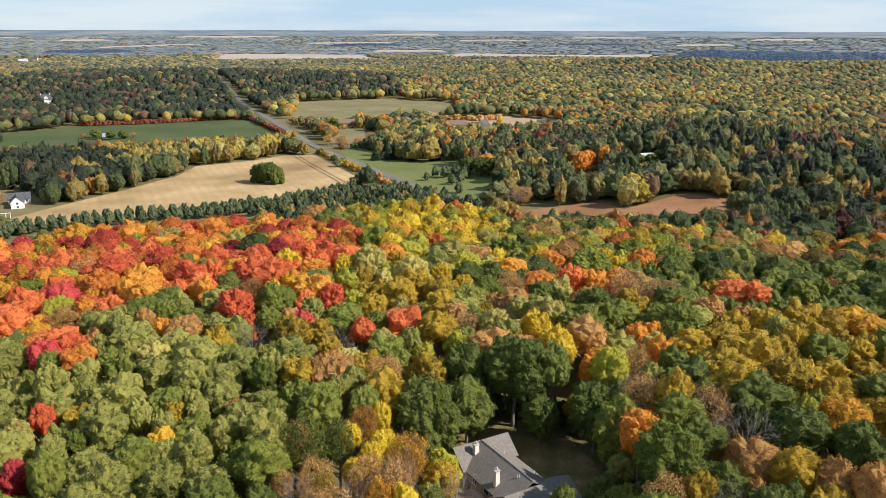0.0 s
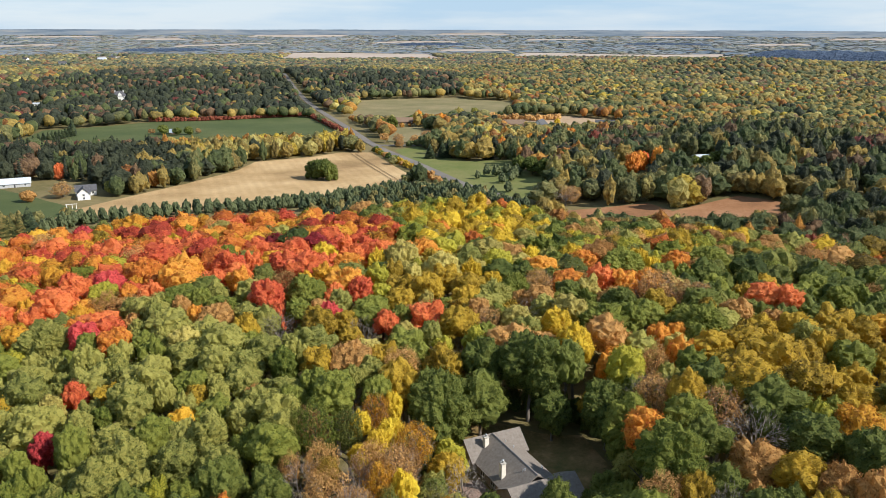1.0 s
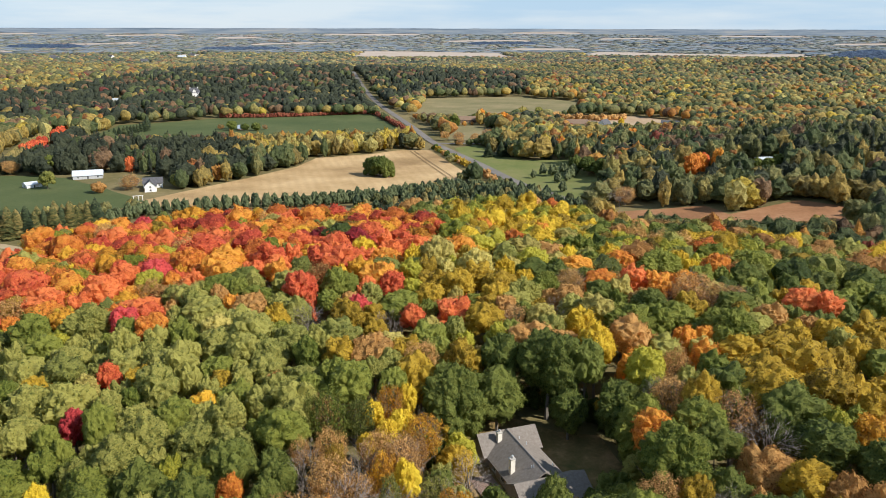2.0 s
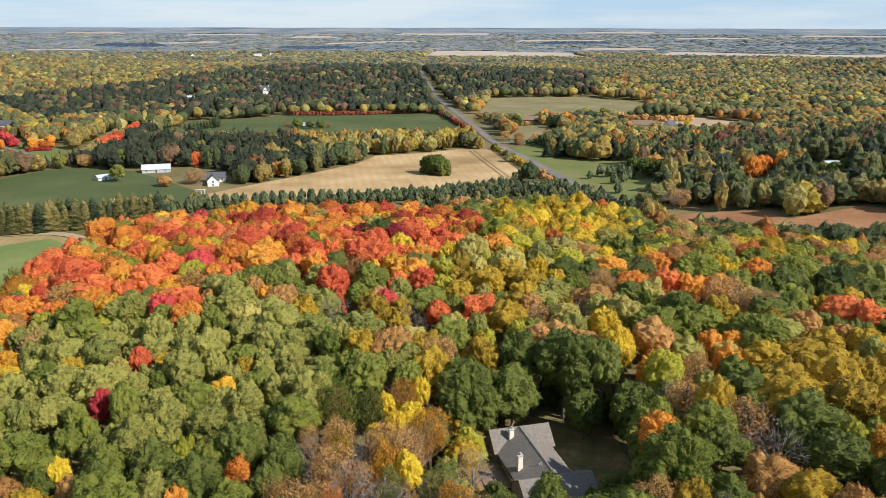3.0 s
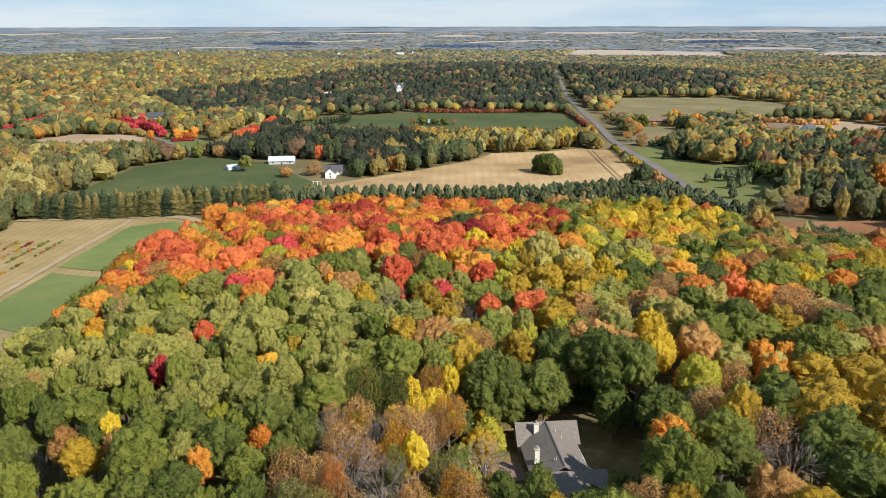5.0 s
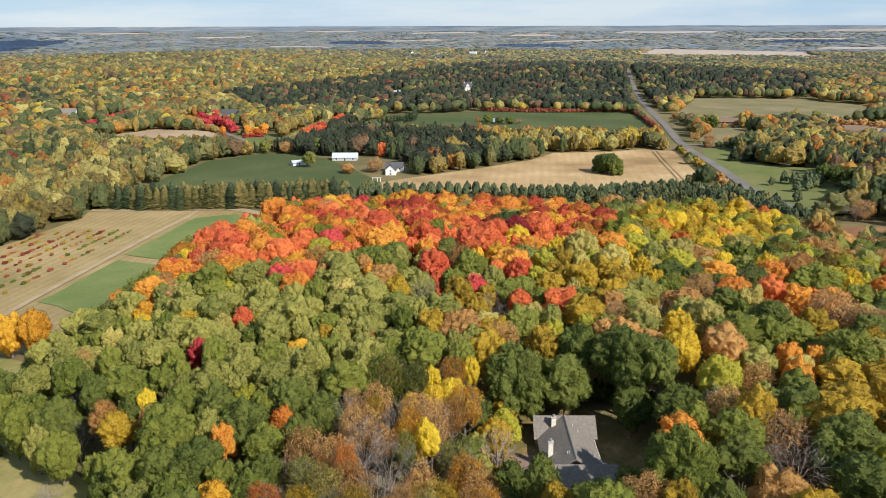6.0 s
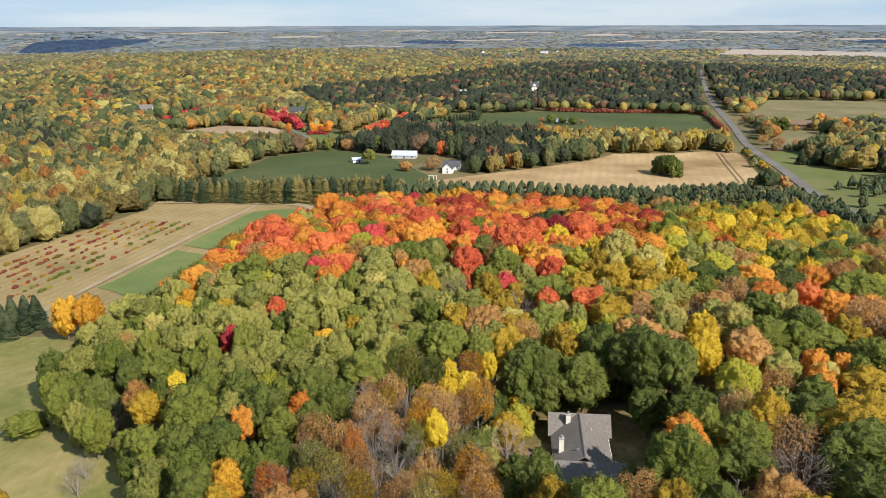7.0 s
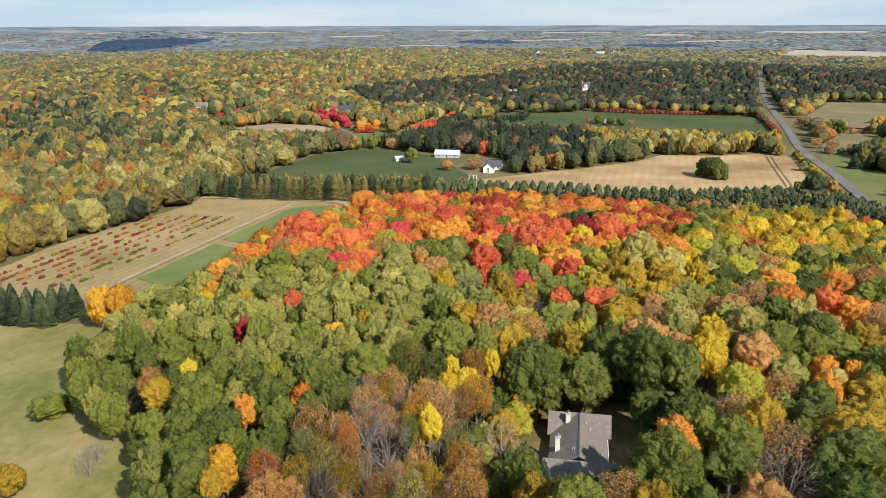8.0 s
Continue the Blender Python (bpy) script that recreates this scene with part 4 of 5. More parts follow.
KINDS = {  # species: (name, label words, crown shapes)
    "olive": ("oak_tree", "broad oak with a dull olive-green crown", CROWNS),
    "dark": ("oak_tree", "large oak with a deep green crown", CROWNS),
    "green": ("maple_tree", "full maple with a fresh green crown", CROWNS),
    "lime": ("ash_tree", "ash tree turning lime yellow", CROWNS),
    "yellow": ("aspen_tree", "slender aspen in bright yellow leaf", TALL),
    "straw": ("hickory_tree", "hickory with a pale straw-yellow crown", CROWNS),
    "gold": ("hickory_tree", "hickory with an olive-gold crown", CROWNS),
    "orange": ("maple_tree", "sugar maple in glowing orange leaf", CROWNS),
    "amber": ("maple_tree", "sugar maple in golden amber leaf", CROWNS),
    "red": ("maple_tree", "red maple in scarlet leaf", CROWNS),
    "crimson": ("maple_tree", "red maple in dark crimson leaf", CROWNS),
    "rust": ("oak_tree", "thinning oak with rust-brown leaves", THIN),
    "copper": ("oak_tree", "broad oak turning coppery brown", CROWNS),
    "bare": ("bare_tree", "leafless tree with grey twigs", TWIGS),
}
MESHES = {}


def shared(key, shape, mats):
    if key not in MESHES:
        MESHES[key] = mesh_object(key[0], shape[0], shape[1], mats, None, False)
    return MESHES[key]


def plant_tree(x, y, r, hh, sp, i, group, drop=0.0, low=False, far=False, thin=False):
    """One tree standing on the land: trunk, crown, and for thin crowns the bare twigs among the leaves."""
    nm, lab, shapes = KINDS[sp]
    th = tagged(new(nm), lab + " on the wooded hill", "tree", group)
    th.matrix_basis = pose(x, y, h(x, y) - 0.1, 0, 0, rnd.uniform(0, 360))
    tag = "crown"
    thin = (thin or sp == "rust") and sp != "bare"
    if thin:
        shapes, tag = THIN, "crown_thin"
    elif r > 6.2 and sp in ("dark", "green", "olive"):
        shapes, tag = BIG_CROWNS, "crown_big"
    elif low:
        shapes, tag = EDGE_CROWNS, "crown "
    elif far and shapes is CROWNS:
        shapes, tag = MID_CROWNS, "crown  "
    k = i % len(shapes)
    rz = drop or (r * 0.95 + 0.7 if sp != "yellow" else r * 1.5 + 0.6)
    cz = hh - rz
    loc = Matrix.Translation((0, 0, cz)) @ Matrix.Diagonal((r, r * rnd.uniform(0.8, 1.15), rz * rnd.uniform(0.88, 1.1), 1))
    c = new("crown", shared(("crown", sp + tag[5:], k), shapes[k], [LEAF[sp]]))
    c.parent, c.matrix_basis = th, loc
    if thin and i % 2:
        tw = new("branchwork", shared(("branchwork", 0, k), TWIGS[k % 3], [PALE_BARK]))
        tw.parent, tw.matrix_basis = th, loc @ Matrix.Scale(0.97, 4)
        tagged(tw, kind="stuff")
    t = new("trunk", shared(("trunk", sp in ("bare", "rust"), i % 3), TRUNKS[i % 3], [PALE_BARK if sp in ("bare", "rust") else BARK]))
    t.parent, t.matrix_basis = th, Matrix.Diagonal((hh * 0.9, hh * 0.9, hh * 0.82, 1))
    return th


def joined(name, items, mats, smooth=False):
    """One mesh out of many placed shapes: (shape, matrix columns (x, y, z, sx, sy, sz, rot), material index)."""
    Vs, Fs, Is, n0 = [], [], [], 0
    own = np.random.default_rng(len(items))
    tone = np.repeat(own.uniform(0, 1, len(items)), [len(it[0][1]) for it in items])
    for shape, (x, y, z, sx, sy, sz, rot), mi in items:
        c, s = math.cos(rot), math.sin(rot)
        turn = np.array([[c, s, 0], [-s, c, 0], [0, 0, 1]])
        Vs.append((shape[0] * (sx, sy, sz)) @ turn + (x, y, z))
        Fs.append(shape[1] + n0)
        Is.append(np.full(len(shape[1]), mi))
        n0 += len(shape[0])
    me = mesh_object(name, np.concatenate(Vs), np.concatenate(Fs), mats, np.concatenate(Is), smooth)
    me.attributes.new("tree", "FLOAT", "FACE").data.foreach_set("value", tone)
    return new(name, me)


def along(line, step):
    out = []
    for (x0, y0), (x1, y1) in zip(line, line[1:]):
        n_ = max(1, round(math.hypot(x1 - x0, y1 - y0) / step))
        out += [(x0 + (x1 - x0) * k / n_, y0 + (y1 - y0) * k / n_) for k in range(n_)]
    return out


# landmark trees of the hill: x, y, crown radius
MARKS = {
    "red": [(-173, 215.6, 5.0), (-179, 229, 5.0), (-52, 190, 5.2), (-9, 182, 5.2), (-140, 197, 7), (-123, 183, 5), (-40, 300, 5), (-55, 218, 5.3), (-47, 214, 6), (-97, 228, 6.5), (-139, 315, 6.5), (-170, 290, 5.8), (-75.5, 137, 2.4), (-19, 178, 2.8), (36, 214, 3.8), (79, 206, 4), (-135, 266, 6.5), (-99, 258, 6.1), (-73, 220, 4.8), (-111, 203, 4.7), (-109, 187, 4.7), (84, 203, 3.6)],
    "crimson": [(-89, 166, 4), (-72, 119, 2.6), (-34, 182, 3.2), (-105, 210, 4.6), (-53, 248, 4.5)],
    "orange": [(-34, 204, 5.4), (-79, 160, 3.9), (-141, 149.5, 3.8), (-138, 155, 4.0), (-125, 150, 4.0), (-140, 168, 3.6), (-138, 174, 3.4), (-39, 93.5, 2.4), (-129, 200, 4.8), (-97, 216, 5.7), (20, 225, 4.4), (27, 213, 4), (43, 212, 4), (46, 176, 2.8), (49, 166, 3.0), (35.4, 127, 3.4), (-68, 182, 2.6), (-34, 104, 1.9), (-182, 276, 7), (-205, 290, 6.6), (-139, 345, 5.8), (-101, 340, 6), (-77, 332, 5.7), (-57, 320, 5.9), (-85, 217, 4.8)],
    "amber": [(-14.7, 136, 2.6), (-9.6, 111.4, 3.0), (-6, 126, 3.0), (-162, 126.5, 4.8), (-155, 130.5, 4.2), (-110, 134.8, 3.0), (-27, 80, 3.2), (-50, 128, 2.2)],
    "rust": [(-12.4, 117.8, 3.0), (-25.4, 128, 3.2), (-21.2, 117.4, 3.0), (-22.7, 139, 3.2), (42, 160, 3.4), (51, 208, 5.8), (-12, 154, 3.8), (-21, 95, 3.4), (7, 107, 3.2), (19, 210, 4.2), (60, 205, 4.8), (35, 108.5, 3.4), (-8, 116, 3.2)],
    "yellow": [(-11.6, 138.5, 2.0), (-12.4, 124.5, 2.6), (-17, 131, 2.0), (-15, 120, 1.9), (-10.5, 128.5, 2.6), (22, 176, 4.2), (25.5, 165, 4.4), (-65, 98, 2.4), (-103, 128, 2.5), (6, 213, 3.2), (54, 235, 3.6), (-16, 378, 6), (-5, 392, 6), (12, 350, 5.6), (-32, 340, 5.6), (-13, 307, 5.6), (-6, 111, 2.8)],
    "straw": [(-22, 230, 6.2), (-9, 221, 6), (13, 180, 3.8), (26, 186, 4.8), (4, 244, 4.7), (-112, 318, 5.2)],
    "dark": [(15.5, 157, 6.4), (-2.5, 142.5, 6.0), (31, 147, 5), (-63, 259, 5.6), (5, 158, 4), (23, 157, 4.4), (61, 139, 4.9), (51, 150, 4.4), (61, 199, 4.8), (39, 193, 5)],
    "green": [(-174, 200, 4.6), (-174, 208, 4.4), (34, 180, 5.4), (45, 233, 6), (72, 243, 6.6), (38.5, 118, 5.8), (57, 182, 5.4), (-43, 196, 4.6), (21, 253, 5.6), (43, 132, 3.8), (30.8, 102, 3.8), (-24, 125, 4.2), (-30, 119, 4), (-23, 139, 4.6)],
    "lime": [(0.3, 131, 3.0), (-135.7, 136.2, 3.4), (-45.6, 106.4, 2.4), (36, 156, 4), (-4, 165, 2.5), (21, 356, 6)],
    "gold": [(-3.5, 138, 2.6), (58.5, 145, 4.4), (59, 154, 5.6), (68, 162, 6.2), (45, 141, 3.8), (22.8, 103.6, 3.2), (0, 127, 3.0), (57, 169, 4.2), (69, 147, 5.2), (65, 173, 4.8)],
    "bare": [(-78, 90.4, 2.8), (54, 127, 4.2), (-13, 102, 3.4), (-44, 172, 3.4), (-24, 172, 3), (-6, 100, 3.4), (-14, 114, 3), (-23, 111, 3), (3, 122, 3)],
}
HILL = [(-30, 64), (-52, 79), (-65, 80), (-81, 84), (-103, 88), (-119, 97), (-127, 108), (-131, 124), (-139, 146), (-154, 165), (-172, 192), (-190, 222), (-199, 252), (-212, 284), (-220, 302), (-205, 328), (-175, 352), (-126, 362), (-70, 358), (-50, 392), (-28, 408), (-4, 402), (16, 386), (24, 350), (60, 335), (100, 330), (150, 300), (215, 345), (240, 390), (330, 390), (330, 300), (110, 100), (60, 84), (10, 74)]
Z_RED = [(-149, 178), (-205, 254), (-235, 300), (-197, 356), (-104, 375), (-32, 303), (-21, 250), (-34, 227), (-24, 199), (-41, 187), (-47, 178), (-73, 202), (-93, 193), (-78, 163), (-92, 157), (-141, 166)]
Z_YELLOW = [(-44, 345), (-50, 410), (26, 410), (33, 286), (26, 256), (0, 213), (-22, 218), (-34, 227), (-21, 250), (-32, 303)]
Z_OLIVE = [(-150, 118), (-142, 160), (-92, 157), (-80, 163), (-89, 190), (-70, 200), (-46, 176), (-15, 158), (-7, 131), (-23, 119), (-31, 112), (-60, 101), (-87, 101), (-128, 100)]
Z_BARE = [(-28, 118), (-22, 139), (-4, 140), (14, 113), (10, 80), (-18, 80)]
Z_GOLD = [(52, 161), (70, 186), (120, 195), (110, 130), (68, 128), (55, 137)]
Z_DARK_E = [(66, 200), (120, 196), (150, 260), (90, 262), (60, 235)]
CLEAR = [(-4, 141), (0, 148), (7, 150), (16, 147), (24, 148), (29, 140), (29, 126), (27, 119), (24, 115), (14, 115), (6, 121), (0.5, 130)]
MIX = {
    "red": (("red", 26), ("orange", 38), ("amber", 15), ("crimson", 2), ("gold", 5), ("olive", 7), ("lime", 3), ("yellow", 3), ("rust", 1)),
    "yellow": (("lime", 24), ("yellow", 36), ("straw", 11), ("gold", 12), ("olive", 9), ("orange", 5), ("green", 3), ("copper", 5)),
    "olive": (("olive", 70), ("green", 18), ("straw", 2), ("gold", 5), ("rust", 1), ("copper", 4), ("bare", 1)),
    "bare": (("rust", 32), ("bare", 10), ("gold", 12), ("amber", 15), ("olive", 15), ("straw", 7), ("orange", 5), ("yellow", 6)),
    "gold": (("gold", 66), ("lime", 8), ("green", 12), ("olive", 9), ("amber", 3), ("rust", 2)),
    "dark": (("dark", 45), ("green", 28), ("olive", 15), ("gold", 8), ("rust", 4)),
    "back": (("copper", 12), ("olive", 18), ("gold", 22), ("lime", 14), ("yellow", 9), ("green", 18), ("rust", 8), ("dark", 4), ("orange", 5)),
    # dark share raised for real deep greens and to stand for shadow
    "shadowed_green": (("copper", 10), ("dark", 34), ("green", 22), ("olive", 10), ("rust", 16), ("gold", 8), ("bare", 4)),
    "front": (("copper", 5), ("dark", 42), ("green", 34), ("olive", 8), ("gold", 6), ("amber", 1), ("rust", 2)),
    "mixed": (("copper", 9), ("green", 22), ("dark", 8), ("olive", 20), ("gold", 14), ("rust", 5), ("orange", 8), ("straw", 7), ("lime", 7), ("bare", 1)),
}


def pick(mix, u=None):
    """A species out of the mix, at random or at the share u of its list."""
    t = (rnd.random() if u is None else u) * sum(w for _, w in mix)
    for sp, w in mix:
        t -= w
        if t <= 0:
            return sp
    return mix[0][0]


def zone(x, y):
    for nm, z in (("red", Z_RED), ("yellow", Z_YELLOW), ("olive", Z_OLIVE), ("bare", Z_BARE), ("gold", Z_GOLD), ("dark", Z_DARK_E)):
        if inside(z, x, y):
            return nm
    if x > 30 and y > 238:
        return "back"
    if x > 40 and y < 136:
        return "shadowed_green"
    if x < -14 and y < 125:
        return "front"
    return "mixed"


def plant_hill():
    ring = along(CLEAR + CLEAR[:1], 2.0)
    CX, CY = np.array([p[0] for p in ring]), np.array([p[1] for p in ring])
    placed = [(x, y, r, sp) for sp, rows in MARKS.items() for x, y, r in rows]
    X = np.array([p[0] for p in placed])
    Y = np.array([p[1] for p in placed])
    R = np.array([p[2] for p in placed])
    tries = 0
    while tries < 26000:
        tries += 1
        x, y = rnd.uniform(-235, 240), rnd.uniform(64, 410)
        if y < 395 and x > 0.62 * y + 30 or not inside(HILL, x, y) or inside(CLEAR, x, y):
            continue
        zn = zone(x, y)
        r = rnd.uniform(2.5, 4.9) if zn in ("olive", "front") else rnd.uniform(2.4, 3.6) if zn == "bare" else rnd.uniform(3.2, 5.4)
        if y > 240:
            r *= 1.12
        if tries > 14000:
            r *= 0.72
        if (np.hypot(X - x, Y - y) < (R + r) * 0.77).any():
            continue
        sp = pick(MIX[zn])
        if np.hypot(CX - x, CY - y).min() < 7.5 and sp not in ("olive", "dark", "green", "gold"):
            sp = "dark"
        if sp == "orange" and zn == "mixed" and y < 150:
            sp = "rust"
        placed.append((x, y, r, sp))
        X, Y, R = np.append(X, x), np.append(Y, y), np.append(R, r)
    count, rest = {}, []
    placed.sort(key=lambda p: math.hypot(p[0] - 40, p[1]))
    rim = [(x, y) for x, y in along(HILL[:12] + HILL[12:17], 3.0)]
    RX, RY = np.array([p[0] for p in rim]), np.array([p[1] for p in rim])
    marks = {(x, y) for rows in MARKS.values() for x, y, _ in rows}
    for i, (x, y, r, sp) in enumerate(placed):
        r *= 1.26 if sp != "yellow" else 1.05
        cz = (15.6 if sp in ("yellow", "red") else 14.8) if (x, y) in marks else 13.4 + rnd.uniform(-1.8, 1.6)
        cz -= 3.0 if y > 250 else 1.3
        if r < 4.1 and (x, y) in marks:
            cz -= 1.8
        if x > 28 and y < 150:  # the tallest stand
            cz += 2.6
        if (x, y) == (-9, 182):
            cz = 12.2
        edge = np.hypot(RX - x, RY - y).min() < 8 or x < -150 and y < 135
        rz = min(7.0, r * 1.4) if edge else r * 1.45 if r < 4.1 or inside(Z_BARE, x, y) else r * 0.86 + 0.8
        if edge:
            cz = rz * 0.9 + 1.5
            if sp in ("copper", "gold", "rust") and x < -40 and (x, y) not in marks:
                sp = "green"
        rim_c = np.hypot(CX - x, CY - y).min() < 7.5
        if rim_c and sp in ("dark", "green", "olive", "gold", "lime", "yellow", "amber"):
            rz = r * 1.2
            cz = rz * 0.85 + 2.5
        if (x, y) in ((38.5, 118), (35.4, 127)):
            cz = 15.2 if y < 120 else 16.2
        if y < 230 and abs(x - 14) < 26 and y < 160 and r > 4.5:
            rz = max(rz, r * 1.15)
        big = sp == "yellow" and r > 4
        if big:
            rz = r * 1.25
        hh = cz + rz
        # the trees before the house stay low
        s_, w_ = (x - 13) * 0.49 - (y - 132) * 0.87 - 8, abs((x - 13) * 0.87 + (y - 132) * 0.49)
        if s_ > -6 and w_ < 12:
            hh = min(hh, 6.5 + 0.78 * max(s_, 0))
            rz = min(rz, hh * 0.5)
        elif -6 < x < 12 and 100 < y < 126:
            hh = min(hh, 13.0)
        kind = KINDS[sp][0]
        if count.get(kind, 0) < 285 and math.hypot(x - 40, y) < 260:
            count[kind] = count.get(kind, 0) + 1
            plant_tree(x, y, r, hh, sp, i, "trees of the wooded hill", rz if sp != "yellow" or rim_c or big else 0.0, (edge or rim_c or big) and sp not in ("rust", "bare"), math.hypot(x - 40, y) > 150, bool(inside(Z_BARE, x, y)) and not rim_c and sp != "yellow")
        else:
            rest.append((x, y, r, hh, rz, sp, i))
    names = list(LEAF)
    items = []
    for x, y, r, hh, rz, sp, i in rest:
        shapes = BACK_CROWNS if sp not in ("bare", "rust") else THIN
        items.append((shapes[i % len(shapes)], (x, y, h(x, y) + hh - rz, r, r * rnd.uniform(0.9, 1.1), rz, rnd.uniform(0, 6.28)), names.index(sp)))
    tagged(joined("hill_woods", items, [STAND_LEAF[k] for k in names]), "autumn broadleaf wood on the back of the hill", "woods", kind="stuff")


plant_hill()


# ---- conifers ----
def plant_conifer(x, y, hh, width, i, sp, label, group):
    th = tagged(new("pine_tree"), label, "conifer", group)
    th.matrix_basis = pose(x, y, h(x, y) - 0.1, 0, 0, rnd.uniform(0, 360))
    if width > 1.9:  # a bushy pine, leafed to the ground
        c = new("crown", shared(("crown", sp + "_bushy", i % 3), BUSHY[i % 3], [LEAF[sp]]))
        c.parent, c.matrix_basis = th, Matrix.Translation((0, 0, hh * 0.5)) @ Matrix.Diagonal((hh * (0.40 if hh < 10 else 0.30), hh * (0.40 if hh < 10 else 0.30), hh * 0.52, 1))
    else:
        c = new("crown", shared(("crown", sp + "_needles", i % 3), SPRUCES[i % 3], [LEAF[sp]]))
        c.parent, c.matrix_basis = th, Matrix.Diagonal((hh * width, hh * width, hh, 1))
    t = new("trunk", shared(("trunk", 0, i % 3), TRUNKS[i % 3], [BARK]))
    t.parent, t.matrix_basis = th, Matrix.Diagonal((hh * 0.55, hh * 0.55, hh * 0.7, 1))


i_ = 0
plant_conifer(19.6, 110.8, 15.0, 1.0, 1, "conifer", "slender spruce standing before the house", "")
for dx, dy in ((0, 0), (-2.5, 5.0)):
    for x, y in along([(-340, 285), (-316, 295), (-293, 309), (-270, 325), (-248, 345), (-225, 368)], 4.2):
        i_ += 1
        plant_conifer(x + dx + rnd.uniform(-.6, .6), y + dy + rnd.uniform(-.6, .6), rnd.uniform(12.5, 16.5), 1.6, i_, rnd.choice(("conifer", "larch", "larch")), "tall pine in a yellowing windbreak row by the orchard", "windbreak pines by the orchard")
for dx, dy in ((0, 0), (-3, 5), (-6, 10)):
    for x, y in along([(-225, 372), (-212, 398), (-168, 420), (-135, 432), (-107, 448), (-82, 470), (-53, 482), (-25, 484), (-5, 462), (18, 432)], 5.5):
        i_ += 1
        plant_conifer(x + dx + rnd.uniform(-1, 1), y + dy + rnd.uniform(-1, 1), rnd.uniform(6.5, 9), 2.1, i_, "conifer", "low bushy pine in the row along the corn field", "pine row along the corn field")
BAND = [(-112, 432), (-70, 498), (-30, 508), (0, 476), (28, 436), (20, 396), (-4, 412), (-40, 424), (-60, 400)]
bx = rng.uniform(-115, 30, 900)
by = rng.uniform(395, 510, 900)
ok_ = inside(BAND, bx, by)
kept, young = [], []
for x, y in zip(bx[ok_], by[ok_]):
    if all((x - u) ** 2 + (y - v) ** 2 > 22 for u, v in kept):
        kept.append((x, y))
        hh = rnd.uniform(6, 9)
        young.append((BUSHY[len(kept) % 3], (x, y, h(x, y) + hh * 0.5, hh * 0.42, hh * 0.42, hh * 0.52, rnd.uniform(0, 6)), rnd.choice((0, 0, 1))))
tagged(joined("young_pines", young, [STAND_LEAF["conifer"], STAND_LEAF["larch"]]), "plantation of bushy young pines behind the hill", "plantation", kind="stuff")
for dx, dy in ((0, 0), (2.0, -5.0), (-2, 5)):
    for x, y in along([(-226, 104), (-205, 116), (-190, 123), (-180, 125)], 5.0):
        i_ += 1
        plant_conifer(x + dx + rnd.uniform(-.8, .8), y + dy + rnd.uniform(-.8, .8), rnd.uniform(9.5, 12.5), 1.5, i_, "conifer", "dense green spruce in a row beside the lawn", "spruces beside the lawn")


# ---- shrubs and hedges ----
SHRUB = leafy(90, 9, 30, 60, 0.18, -0.3, 3, ragged=0.07)


def plant_shrub(name, label, x, y, r, hh, sp, group, long_=1):
    ob = new(name, shared(("shrub", sp, 0), SHRUB, [LEAF[sp]]))
    turn = rnd.uniform(0, 6) if long_ == 1 else 1.9
    ob.matrix_basis = Matrix.Translation((x, y, h(x, y) + hh * 0.35)) @ Matrix.Rotation(turn, 4, "Z") @ Matrix.Diagonal((r * long_, r, hh * 0.7, 1))
    return tagged(ob, label, "shrub", group)


for row in range(7):
    u = row / 6
    a = Vector((-262 + 36 * u, 128 + 18 * u))
    b = Vector((-310 + 32 * u, 236 + 30 * u))
    n_ = 36
    for k in range(n_):
        if rnd.random() < 0.22 + 0.5 * noise.noise((row * 0.8, k * 0.22, 2.6)):
            continue
        p = a.lerp(b, (k + rnd.uniform(-.3, .3)) / n_)
        dry = row < 5 or rnd.random() < 0.3
        plant_shrub("shrub", "low russet-red orchard bush" if dry else "low green orchard bush", p.x + rnd.uniform(-.5, .5), p.y, rnd.uniform(0.6, 1.35), rnd.uniform(0.7, 1.6), rnd.choice(("brick", "brick", "brick", "copper", "copper", "gold")) if dry else rnd.choice(("olive", "green", "gold")), "orchard bushes", rnd.uniform(1.3, 2.6))


def hedge(line, step, r, hh, sp, label, group):
    for x, y in along(line, step):
        plant_shrub("hedge_shrub", label, x + rnd.uniform(-.5, .5), y + rnd.uniform(-.5, .5), r * rnd.uniform(0.8, 1.2), hh * rnd.uniform(0.8, 1.2), sp, group)


# brick leaves in place of crimson give these two hedges their shade
hedge([(-385, 856), (-332, 871), (-299, 890), (-229, 935)], 4.5, 3.6, 5.0, "brick", "crimson hedge shrub along the pasture, dulled for shade", "crimson hedge")
hedge([(-226, 930), (-187, 852), (-150, 772)], 4.5, 3.4, 5.0, "brick", "red hedge shrub beside the road, darkened for shade", "roadside hedge")
hedge([(-676, 532), (-705, 590), (-737, 640)], 9, 5.5, 6, "crimson", "red maple shrub along the bare field", "red shrubs by the bare field")
hedge([(-640, 642), (-579, 606), (-546, 593), (-515, 575)], 9, 6.0, 8, "crimson", "scarlet maple beside the far drive", "scarlet trees by the far drive")
hedge([(-480, 560), (-470, 578)], 8, 4.5, 6, "orange", "orange shrub beside the far drive", "shrubs by the far drive")
hedge([(-437, 597), (-440, 622)], 6, 4.5, 6, "red", "scarlet shrub row in the hollow", "scarlet shrubs in the hollow")
hedge([(-471, 676), (-488, 718)], 8, 5, 6, "red", "scarlet shrub row in the hollow", "scarlet shrubs in the hollow")

